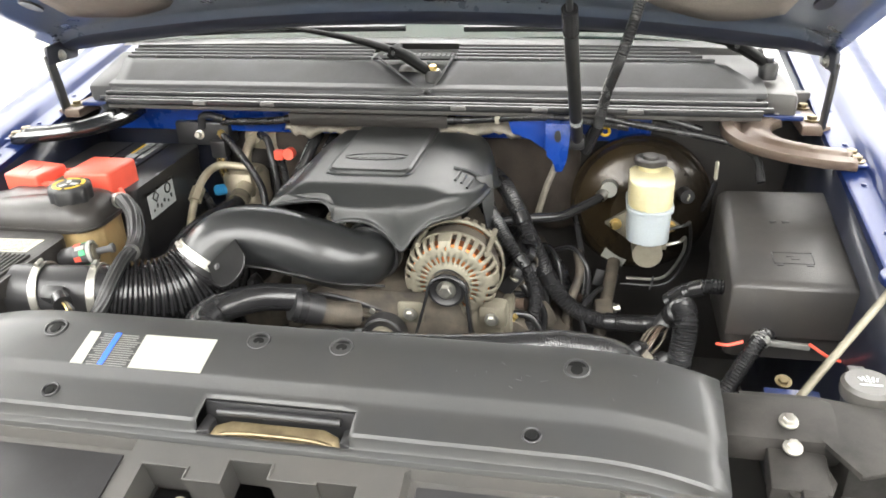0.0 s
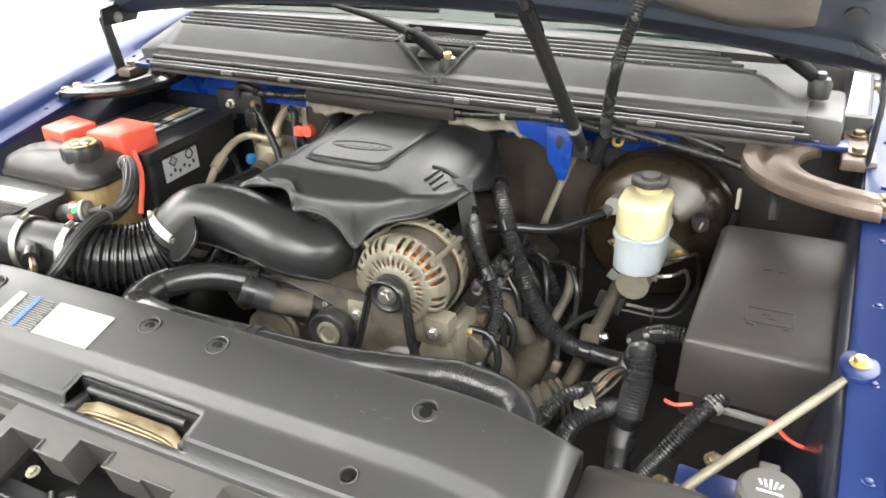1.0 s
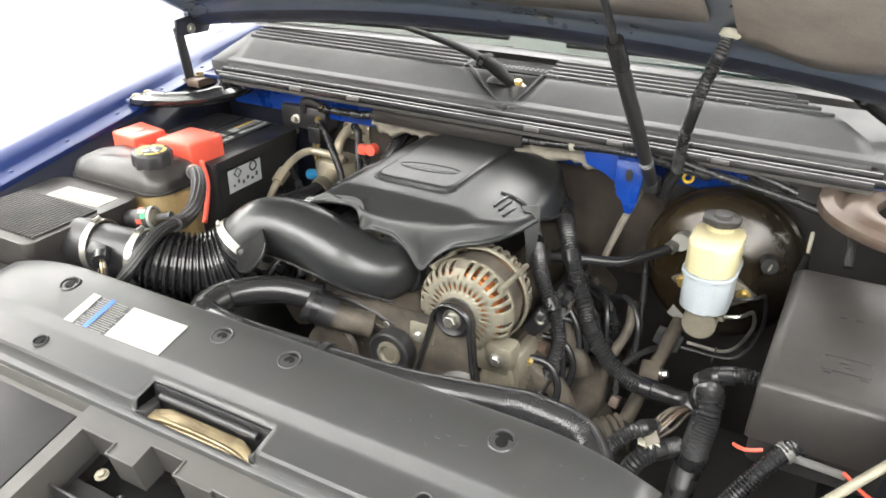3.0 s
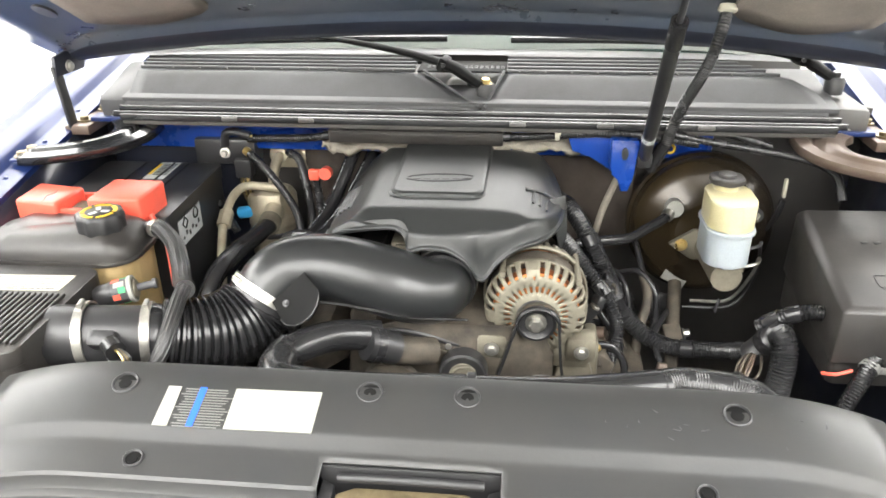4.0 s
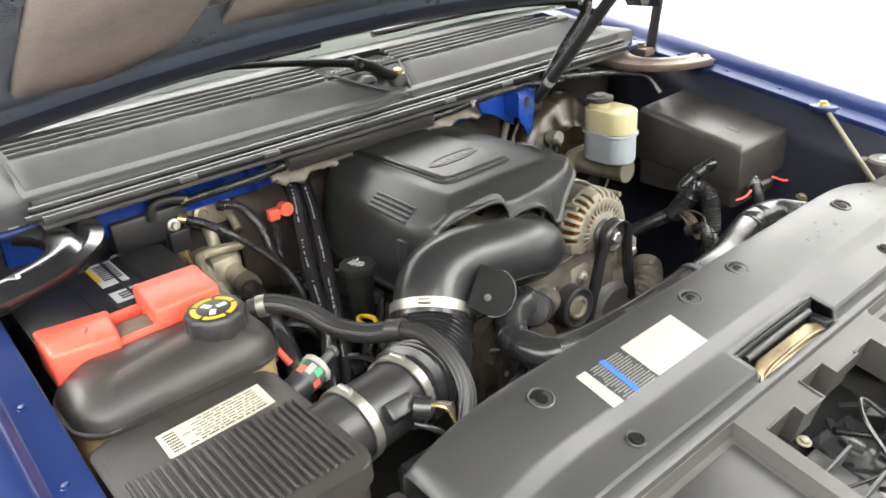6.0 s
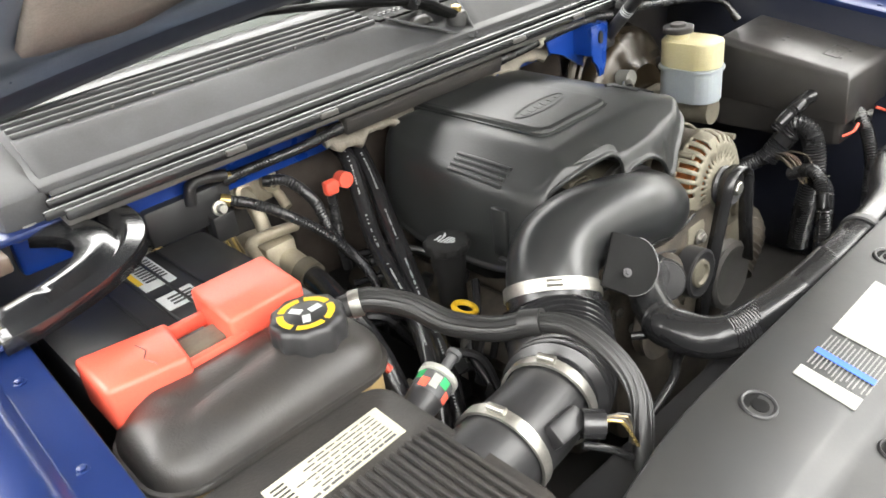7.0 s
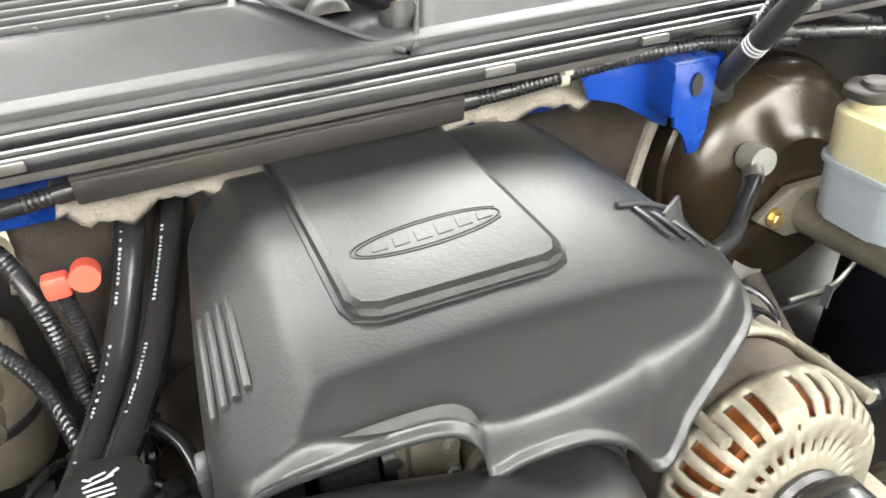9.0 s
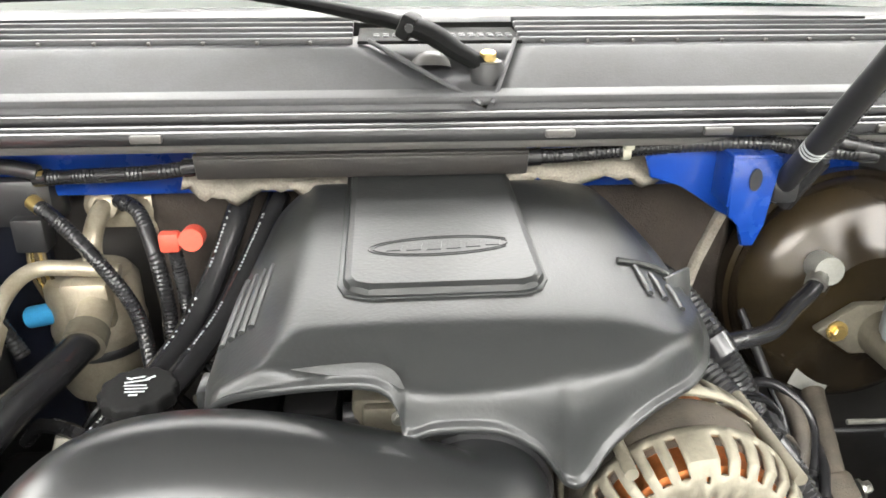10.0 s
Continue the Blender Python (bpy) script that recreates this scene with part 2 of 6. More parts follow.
def grid(xs, ys, f, hole=None, bm=None):
    """A sheet over x, y; f gives the place; hole(x, y) leaves faces out."""
    bm = bm or bmesh.new()
    v = [[bm.verts.new(f(x, y)) for y in ys] for x in xs]
    for i in range(len(xs) - 1):
        for j in range(len(ys) - 1):
            if hole and hole((xs[i] + xs[i + 1]) / 2, (ys[j] + ys[j + 1]) / 2):
                continue
            bm.faces.new((v[i][j], v[i + 1][j], v[i + 1][j + 1], v[i][j + 1]))
    return bm


def thick(ob, t, offset=-1.0):
    md = ob.modifiers.new("thickness", "SOLIDIFY")
    md.thickness, md.offset = t, offset
    return ob


def span(a, b, n):
    return [a + (b - a) * i / n for i in range(n + 1)]


# ---- the hall ----
structure("floor", rbox((0, 1, -0.05), (14, 16, 0.1), 0), FLOORM, "pale grey concrete hall floor", "floor")
structure("ceiling", rbox((0, 1, 3.5), (14, 16, 0.1), 0), WALLW, "white hall ceiling with light panels", "ceiling")
for name, c, s in (("wall_north", (0, 9.05, 1.75), (14, 0.1, 3.5)), ("wall_south", (0, -7.05, 1.75), (14, 0.1, 3.5)),
                   ("wall_west", (-7.05, 1, 1.75), (0.1, 16, 3.5)), ("wall_east", (7.05, 1, 1.75), (0.1, 16, 3.5))):
    structure(name, rbox(c, s, 0), WALLW, "plain bright white painted hall wall", "wall")
for lx, ly, sx, sy in LAMPS:
    fix = thing("ceiling_light", "long white ceiling light panel", "ceiling light", (lx, ly, 3.42), "ceiling lights")
    part("frame", rbox((lx, ly, 3.42), (sx + 0.08, sy + 0.08, 0.05), 0.01), WALLW, fix)
    part("diffuser", rbox((lx, ly, 3.392), (sx, sy, 0.012), 0), LIT, fix)

# ---- the truck's body ----
truck = thing("truck", "dark blue truck front end with the hood raised", "truck", (0, 0.9, 0.35))


def fender_z(y):
    return 1.143 + 0.17 * (y - 0.241)


def fender(side):
    prof = [(0.775, -0.03), (0.778, -0.002), (0.785, 0), (0.815, 0.001), (0.819, 0.004), (0.824, 0.012), (0.835, 0.020), (0.868, 0.026),
            (0.912, 0.016), (0.950, -0.022), (0.975, -0.10), (0.985, -0.25), (0.97, -0.55)]
    ys = span(-0.42, 1.7, 40)
    bm = bmesh.new()
    rows = [[bm.verts.new((side * (x - 0.10 * max(0, -0.1 - y)), y, fender_z(y) + dz - 0.25 * max(0, -0.2 - y))) for x, dz in prof] for y in ys]
    for a, b in zip(rows, rows[1:]):
        for k in range(len(prof) - 1):
            bm.faces.new((a[k], b[k], b[k + 1], a[k + 1]))
    ob = thick(part("fender", bm, BLUE, truck, "glossy dark blue painted fender", 60), 0.002, 0)
    for y in span(-0.05, 0.75, 6):
        part("fender_clip", bolt((side * 0.802, y, fender_z(y) + 0.0005), (0, 0, 1), 0.0045, 0.0035), BLUE, ob)
    return ob


for side in (-1, 1):
    fender(side)
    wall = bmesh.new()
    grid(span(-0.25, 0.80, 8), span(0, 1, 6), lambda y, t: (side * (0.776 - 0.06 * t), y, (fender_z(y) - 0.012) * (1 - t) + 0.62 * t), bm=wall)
    thick(part("inner_fender", wall, DARKBLUE, truck, "dusty blue inner fender wall in a shaded tone"), 0.003, 0)
part("bay_floor", rbox((0, 0.3, 0.60), (1.6, 1.1, 0.02), 0), MATTE, truck, "black underbody below the engine")
part("firewall", rbox((0, 0.815, 0.93), (1.56, 0.02, 0.64), 0.003), DUSTY, truck, "dark firewall behind the engine")
# Same blue as the flange, coloured darker for shade.
part("firewall_side", rbox((-0.62, 0.797, 1.02), (0.30, 0.014, 0.40), 0.003), DARKBLUE, truck, "blue painted firewall side in a shaded tone")
part("firewall_flange", rbox((-0.12, 0.772, 1.195), (1.20, 0.02, 0.085), 0.006), BAYBLUE, truck, "blue painted firewall flange")
part("front_body", rbox((0, -0.30, 0.62), (1.5, 0.30, 0.5), 0.06), GLOSSB, truck, "black front bodywork below the grille")

# the hood, raised on its hinges
def hood_place(x, s):
    """The underside of the raised hood: x across, s from its rear edge to its front."""
    y = 0.75 - 1.02 * s - 0.012 * (x / 0.75) ** 2
    return Vector((x * (1 + 0.04 * s), y, 1.396 - 0.052 * (x / 0.75) ** 2 + 0.53 * 1.02 * s))


def under(x, s):
    """The inner panel with the raised rim along its rear edge."""
    lift = 0.0 if s < 0.02 else min(1.0, (s - 0.02) / 0.012) * 0.024
    side = max(0.0, abs(x) - 0.73) / 0.05
    return hood_place(x, s) + Vector((0, 0, lift * (1 - min(1, side))))


hood = part("hood", grid(span(-0.79, 0.79, 48), [0, 0.008, 0.02, 0.024, 0.032, 0.05] + span(0.08, 1, 18), under), HOODP, truck,
            "raised dark blue hood seen from below", 50)
thick(hood, 0.02, 1)
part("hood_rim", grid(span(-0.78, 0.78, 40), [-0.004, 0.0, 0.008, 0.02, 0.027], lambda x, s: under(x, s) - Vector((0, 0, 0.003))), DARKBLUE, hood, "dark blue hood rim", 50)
part("hood_skin", grid(span(-0.80, 0.80, 24), span(-0.01, 1.02, 16), lambda x, s: hood_place(x, s) + Vector((0, 0.02, 0.055))), BLUE, hood)
for x0, x1, s0, s1 in ((-0.665, -0.44, 0.07, 0.78), (-0.38, 0.40, 0.11, 0.80), (0.44, 0.665, 0.07, 0.78)):
    pad = bmesh.new()
    us = span(0, 1, 10)
    grid(us, span(0, 1, 14), lambda u, v: hood_place(x0 + (x1 - x0) * u, s0 + (s1 - s0) * v + (0.02 * math.sin(u * 3.1) if x0 < 0 else 0.0)
         + 0.05 * ((2 * u - 1) ** 4) * (1 - v)) + Vector((0, 0, 0.016 + 0.004 * math.sin(9 * u + 7 * v))), bm=pad)
    thick(part("hood_pad", pad, PAD, hood, "brown-grey felt hood insulation pad"), 0.010, 0)
for side in (-1, 1):
    for s0 in (0.16, 0.24):
        part("hood_slot", lathe([(0.0, 0.0), (0.03, 0.0), (0.032, 0.004), (0, 0.004)], Matrix.Translation(under(side * 0.712, s0) - Vector((0, 0, 0.003))) @ pose(0, 0, 0, -28) @ Matrix.Diagonal((0.5, 1, 1, 1)), 20),
             BLACK, hood, "dark oval hood slot")
    hg = part("hood_hinge", prism([(-0.05, -0.012), (0.05, -0.016), (0.06, 0.0), (0.03, 0.03), (-0.045, 0.025)], -0.004, 0.004, 0.002,
              m=pose(side * 0.775, 0.705, 1.335, 90, 0, 90)), DARKBLUE, truck, "dark blue hood hinge")
    part("hinge_arm", rbox((side * 0.777, 0.675, 1.275), (0.008, 0.026, 0.14), 0.003, (8, 0, 0)), BLACK, hg)
    part("hinge_bolt", bolt((side * 0.770, 0.70, 1.335), (-side, 0, 0), 0.008, 0.008), STEEL, hg)
    part("hinge_base", rbox((side * 0.765, 0.74, 1.215), (0.05, 0.14, 0.02), 0.004), RUST, hg)
    for dy in (0.70, 0.78):
        part("base_bolt", bolt((side * 0.762, dy, 1.226), (0, 0, 1), 0.009, 0.01), BRASS, hg)
    wheel = part("wheel", lathe([(0, -0.12), (0.36, -0.12), (0.385, -0.08), (0.385, 0.08), (0.36, 0.12), (0, 0.12)], pose(side * 0.86, 0.42, 0.385, 0, 90, 0), 40), RUBBER, truck, "black tyre")

# windshield and what lies behind it
part("windshield", grid(span(-0.80, 0.80, 16), span(0, 1, 6),
     lambda x, t: (x * (1 - 0.12 * t), 0.885 - 0.06 * (x / 0.8) ** 2 + 0.80 * t, 1.338 + 0.48 * t)), GLASS, truck, "tinted windshield reflecting the ceiling", 60)
part("dashboard", rbox((0, 1.55, 1.2), (1.5, 0.9, 0.2), 0.05), MATTE, truck)

# ---- cowl panel ----
cowl = part("cowl_panel", rbox((0, 0.80, 1.283), (1.36, 0.19, 0.012), 0.004, (9, 0, 0)), GREYPL, truck, "weathered grey plastic cowl grille below the windshield")


def cowl_z(y):
    return 1.262 + (y - 0.70) * 0.62 if y < 0.78 else 1.3116 + (y - 0.78) * 0.20


for x0, x1, slant in ((-0.67, -0.075, 1), (0.068, 0.62, -1)):
    face = bmesh.new()

    def cowl_at(u, y):
        xi = 0.03 + (-0.135 if slant > 0 else 0.045) * min(1, max(0, (y - 0.70) / 0.09))
        xo = (-0.67 - 0.02 * (y - 0.7)) if slant > 0 else 0.66 - 1.4 * max(0, y - 0.74)
        a, b = (xo, xi) if slant > 0 else (xi, xo)
        x = a + (b - a) * u
        return Vector((x, y, cowl_z(y)))
    grid(span(0, 1, 24), [0.70, 0.715, 0.73, 0.75, 0.765, 0.776, 0.784], cowl_at, bm=face)
    thick(part("cowl_face", face, GREYPL, cowl), 0.003, -1)
    for k, y in enumerate((0.790, 0.806, 0.822, 0.838, 0.854)):
        a, b = cowl_at(0.004 if slant > 0 else 0.0, y), cowl_at(1, y)
        z = cowl_z(y)
        part("slat", rbox(((a.x + b.x) / 2, y, z + 0.001), (b.x - a.x, 0.0072, 0.007), 0.002), GREYPL, cowl)
    for x in span(-0.60 if slant > 0 else 0.10, -0.15 if slant > 0 else 0.50, 8):
        part("rib", rbox((x, 0.82, cowl_z(0.82) - 0.006), (0.004, 0.075, 0.004), 0.001), MATTE, cowl)
part("cowl_rear", grid(span(-0.70, 0.70, 12), span(0.862, 0.90, 3), lambda x, y: Vector((x, y - 0.05 * (x / 0.8) ** 2, cowl_z(y) + 0.002))), GREYPL, cowl)
part("cowl_end", rbox((-0.70, 0.79, 1.262), (0.06, 0.17, 0.06), 0.012, (14, 0, 0)), GREYPL, cowl)
part("cowl_corner", prism([(0.655, 0.72), (0.735, 0.70), (0.735, 0.87), (0.69, 0.87)], 1.22, 1.275, 0.012, m=pose(0, 0, 0)), MATTE, cowl)
part("pivot_well", lathe([(0.0, 0.0), (0.024, 0.0), (0.027, 0.010), (0.022, 0.012)], pose(0.036, 0.747, 1.262)), BLACK, cowl)
part("well_dome", lathe([(0, 0.014), (0.012, 0.012), (0.020, 0.004), (0.022, -0.004)], pose(-0.022, 0.775, 1.292, -20), 24), MATTE, cowl)
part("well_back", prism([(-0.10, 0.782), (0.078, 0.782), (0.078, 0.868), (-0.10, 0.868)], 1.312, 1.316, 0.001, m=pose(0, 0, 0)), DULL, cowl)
for k in range(15):
    for y in (0.806, 0.818):
        part("perforation", rbox((-0.080 + 0.0105 * k, y, 1.3165), (0.0065, 0.006, 0.002), 0.0008), GREYPL, cowl)
for x0, x1 in ((0.026, -0.088), (0.036, 0.070)):
    part("panel_edge", hose([(x0, 0.702, 1.266), ((x0 + x1) / 2, 0.742, 1.291), (x1, 0.784, 1.316)], 0.0028, 8), GREYPL, cowl)


def wiper(at, pts, blade, group="windshield wipers"):
    w = thing("wiper", "black windshield wiper arm and blade", "wiper", at, group)
    line = curve(pts, 0.012)
    part("arm", sweep(line, [0.014 + 0.004 * min(1, i / len(line) * 8) if i < len(line) * 0.24 else 0.0155 - 0.009 * i / len(line) for i in range(len(line))], 12, flat=0.62), DULL, w)
    kn = line[int(len(line) * 0.24)]
    part("knuckle", rbox(kn, (0.016, 0.036, 0.026), 0.004, (0, 25, -15 if at[0] < 0.3 else 15)), DULL, w)
    part("hinge_pin", hose([kn + Vector((0, -0.021, 0)), kn + Vector((0, 0.021, 0.004))], 0.0045, 10), BLACK, w)
    part("pivot", lathe([(0, -0.02), (0.017, -0.02), (0.019, 0.004), (0.015, 0.012), (0, 0.012)], Matrix.Translation(at)), BLACK, w)
    part("nut", bolt(Vector(at) + Vector((0, 0, 0.008)), (0, -0.15, 1), 0.0085, 0.014), YZINC if at[0] < 0.3 else BLACK, w)
    bd = part("blade", sweep(curve(blade, 0.015), 0.007, 8, flat=1.0), RUBBER, w)
    part("blade_joint", rbox(pts[-1], (0.06, 0.012, 0.014), 0.003), BLACK, bd)


wiper((0.036, 0.747, 1.289), [(0.036, 0.747, 1.293), (0.005, 0.752, 1.310), (-0.037, 0.762, 1.332), (-0.14, 0.80, 1.350), (-0.25, 0.83, 1.362), (-0.33, 0.865, 1.365)],
      [(-0.66, 0.835, 1.352), (-0.33, 0.868, 1.357), (-0.05, 0.885, 1.358)])
wiper((0.690, 0.786, 1.302), [(0.690, 0.786, 1.306), (0.66, 0.795, 1.326), (0.61, 0.81, 1.348), (0.50, 0.84, 1.357), (0.36, 0.872, 1.365)],
      [(0.08, 0.882, 1.357), (0.36, 0.878, 1.358), (0.62, 0.845, 1.352)])

# weather strip and channel along the cowl's front edge
strip = thing("cowl_seal", "black rubber cowl seal with clipped channel", "seal strip", (0, 0.68, 1.23))
for y, z, s in ((0.694, 1.256, (1.36, 0.010, 0.012)), (0.682, 1.248, (1.38, 0.008, 0.012)), (0.672, 1.244, (1.34, 0.008, 0.014))):
    part("strip", rbox((0, y, z), s, 0.003), RUBBER, strip)
part("channel", rbox((0, 0.700, 1.236), (1.34, 0.05, 0.012), 0.004, (8, 0, 0)), MATTE, strip, "black steel channel")
for x in (-0.45, -0.30, 0.10, 0.26, 0.44):
    part("clip", rbox((x, 0.667, 1.245), (0.03, 0.006, 0.008), 0.002), MATTE, strip)

# ---- radiator cover ----
rad = thing("radiator_cover", "satin black plastic radiator cover with push pins", "radiator cover", (0, 0, 1.05))
PROF = [(0.046, 1.092), (0.045, 1.115), (0.042, 1.120), (0.036, 1.1215), (0.0, 1.119), (-0.052, 1.1065), (-0.057, 1.1040), (-0.068, 1.0945), (-0.074, 1.0920), (-0.083, 1.0895),
        (-0.113, 1.0825), (-0.1155, 1.0795), (-0.117, 1.068), (-0.120, 1.0640), (-0.1245, 1.0622), (-0.1275, 1.0605), (-0.1290, 1.0570), (-0.1295, 1.030)]


def rad_at(x, k):
    i = min(int(k), len(PROF) - 2)
    y = PROF[i][0] + (PROF[i + 1][0] - PROF[i][0]) * (k - i)
    z = PROF[i][1] + (PROF[i + 1][1] - PROF[i][1]) * (k - i)
    e = max(0, (abs(x) - 0.36) / 0.17)
    return Vector((x, y - 0.012 * e ** 2, z - 0.022 * e ** 2.2))


XS = sorted(span(-0.53, 0.53, 40) + [-0.098, 0.098])
panel = part("panel", grid(XS, [k for k in range(len(PROF))], rad_at, lambda x, k: abs(x) < 0.098 and 9 < k < 13), SATIN, rad, "", 30)
thick(panel, 0.003, 0)
for x, y in ((-0.358, 0), (-0.06, 0.006), (0.055, 0.006), (0.358, 0), (-0.31, -0.094), (0.311, -0.094)):
    z = 1.119 if y > -0.05 else 1.088
    r = 0.0155 if y > -0.05 else 0.011
    pin = part("push_pin", lathe([(r * 1.08, -0.002), (r * 1.06, 0.0012), (r * 0.96, 0.0022), (r * 0.84, 0.0014), (r * 0.76, -0.004)], pose(x, y, z + 0.0012, 12), 28), BLACK, rad)
    # Flat dark disc: the shade of a pin recess that isn't cut.
    part("pin_well_shade", lathe([(r * 0.9, 0.0), (0, 0.0)], pose(x, y, z + 0.0008, 12), 24), DULL, pin)
    part("pin_head", lathe([(r * 0.5, 0.0), (r * 0.48, 0.0014), (r * 0.3, 0.0018), (0, 0.0012)], pose(x, y - 0.0015, z + 0.0006, 12), 18), DULL, pin)
# handle opening with the hood latch's bar
for y, z, w in ((-0.0835, 1.060, 0.055), (-0.1215, 1.040, 0.046)):
    part("opening_liner", rbox((0, y, z), (0.200, 0.003, w), 0.001), BLACK, rad)
for sx in (-1, 1):
    part("opening_end", prism([(sx * 0.099, -0.120), (sx * 0.099, -0.084), (sx * 0.084, -0.092), (sx * 0.084, -0.116)][::sx], 1.030, 1.068, 0.002), BLACK, rad)
part("opening_floor", rbox((0, -0.106, 1.022), (0.20, 0.046, 0.004), 0.001), BLACK, rad)
part("grip_bar", hose([(-0.080, -0.091, 1.077), (0.0, -0.091, 1.078), (0.080, -0.091, 1.077)], 0.0052, 12), BLACK, rad)
lever = part("latch_lever", prism([(-0.086, -0.020), (-0.080, -0.004), (-0.06, 0.004), (0.06, 0.004), (0.080, -0.004), (0.086, -0.020), (0.07, -0.03), (-0.07, -0.03)], -0.003, 0.003, 0.002,
             m=pose(0, -0.099, 1.0655, 28)), BRASS, rad, "bronze coloured latch lever")
part("lever_edge", hose([(-0.086, -0.1165, 1.052), (-0.06, -0.1145, 1.0635), (0, -0.1140, 1.0665), (0.06, -0.1145, 1.0635), (0.086, -0.1165, 1.052)], 0.0030, 10), BRASS, lever)
# service sticker
part("sticker", prism([(-0.218, -0.060), (-0.116, -0.059), (-0.1155, -0.001), (-0.219, -0.002)], 0, 0.0008, 0, m=pose(0, 0, 1.1215, 14.2)), WHITE, rad, "white service sticker")
part("sticker_strip", prism([(-0.302, -0.060), (-0.284, -0.060), (-0.286, -0.003), (-0.302, -0.003)], 0, 0.0008, 0, m=pose(0, 0, 1.1215, 14.2)), WHITE, rad)
random.seed(4)
for k in range(15):
    y = -0.006 - k * 0.0037
    part("print_line", rbox((-0.252 + random.uniform(-0.004, 0.004), y, 1.1222 + y * 0.253), (random.uniform(0.05, 0.062), 0.0013, 0.0006), 0, (14.2, 0, 0)), PRINT, rad)
part("blue_print", rbox((-0.258, -0.031, 1.1232 - 0.031 * 0.253), (0.008, 0.056, 0.0006), 0, (14.2, 0, 0)), INKBLUE, rad)

random.seed(63)
for k in range(16):
    x, y = random.uniform(0.20, 0.47), random.uniform(-0.045, 0.03)
    e = max(0, (abs(x) - 0.36) / 0.17)
    z = 1.119 + 0.25 * min(0, y) * 0.97 - 0.022 * e ** 2.2 + 0.0016
    part("scuff", rbox((x, y - 0.012 * e ** 2, z), (random.uniform(0.003, 0.010), random.uniform(0.0006, 0.0014), 0.0006), 0, (13 if y < 0 else 3, 4 * e, random.uniform(0, 180))), GREYPL, rad)

# grille top in front of it
grille = thing("grille_panel", "glossy black plastic grille top with latch pocket", "grille panel", (0, -0.35, 0.95))
GM = pose(0, -0.127, 1.0560, 13)


def steps(*marks):
    """Break lines with a narrow slope at each step."""
    return sorted(v for m in marks for v in (m - 0.003, m + 0.003))


def grille_z(x, y):
    if y < -0.008 and (x < -0.175 or 0.172 < x < 0.415 or x > 0.447):
        return -0.015
    if 0.415 <= x <= 0.447 and y < -0.008:
        return 0.003
    return 0.0


# the latch pocket's lobes: from x, to x, rear edge
LOBES = [(-0.150, -0.090, -0.036), (-0.090, -0.044, -0.052), (-0.044, 0.012, -0.019), (0.012, 0.070, -0.040), (0.070, 0.118, -0.036)]


def grille_hole(x, y):
    return y > -0.20 and any(a < x < b and y < top for a, b, top in LOBES)


GX = sorted(steps(-0.175, 0.172, 0.415, 0.447) + [-0.62, -0.40, -0.150, -0.090, -0.044, 0.012, 0.070, 0.118, 0.145, 0.56])
GY = sorted(steps(-0.008) + [0.0, -0.019, -0.028, -0.036, -0.040, -0.052, -0.10, -0.20, -0.40])
thick(part("top_plate", grid(GX, GY, lambda x, y: GM @ Vector((x, y, grille_z(x, y))), grille_hole), GRILLE, grille, "", 12), 0.05, -1).data.shade_flat()
for (a, b, top), (c, d, nxt) in zip(LOBES, LOBES[1:]):
    part("pocket_rim", rbox(GM @ Vector((b, (top + nxt) / 2, 0.001)), (0.003, abs(top - nxt) + 0.003, 0.003), 0.001, (13, 0, 0)), GRILLE, grille)
for a, b, top in LOBES:
    part("pocket_rim", rbox(GM @ Vector(((a + b) / 2, top, 0.001)), (b - a, 0.003, 0.003), 0.001, (13, 0, 0)), GRILLE, grille)
for x0, x1 in ((-0.60, -0.188), (0.184, 0.403)):
    part("inlay", prism([(x0, -0.38), (x1, -0.38), (x1, -0.020), (x0, -0.020)], -0.015, -0.012, 0.001, m=GM), BLACK, grille, "dull black inlay")
# Floor coloured near-black to carry the shade deep in the pocket.
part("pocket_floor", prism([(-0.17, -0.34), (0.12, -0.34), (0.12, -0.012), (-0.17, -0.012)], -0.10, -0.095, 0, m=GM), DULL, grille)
part("pocket_shelf", prism([(-0.145, -0.19), (-0.07, -0.19), (-0.07, -0.075), (-0.145, -0.075)], -0.06, -0.052, 0.002, m=GM), BLACK, grille)
latch = thing("hood_latch", "black and bare metal hood latch with springs", "hood latch", (-0.02, -0.25, 0.96))
part("latch_plate", prism([(-0.06, -0.20), (0.05, -0.20), (0.04, -0.07), (-0.05, -0.06)], -0.075, -0.069, 0.002, m=GM), GLOSSB, latch)
part("hook", hose([GM @ Vector(p) for p in ((-0.03, -0.16, -0.045), (-0.02, -0.10, -0.015), (0.01, -0.08, -0.012), (0.03, -0.11, -0.03))], 0.0032), GLOSSB, latch)
part("spring", loom([GM @ Vector(p) for p in ((-0.05, -0.08, -0.03), (0.0, -0.13, -0.03), (0.05, -0.15, -0.035))], 0.0055, pitch=0.004, depth=0.4), GLOSSB, latch)
part("rod", hose([GM @ Vector(p) for p in ((-0.13, -0.12, -0.05), (-0.03, -0.15, -0.03), (0.09, -0.09, -0.03))], 0.0022), GLOSSB, latch)
random.seed(77)
for k in range(9):
    c = GM @ Vector((random.uniform(-0.045, 0.04), random.uniform(-0.17, -0.07), random.uniform(-0.06, -0.035)))
    part("latch_link", rbox(c, (random.uniform(0.006, 0.012), random.uniform(0.02, 0.05), 0.004), 0.0012, (random.uniform(-30, 40), random.uniform(-30, 30), random.uniform(-60, 60))), (GLOSSB, BLACK, DULL)[k % 3], latch)
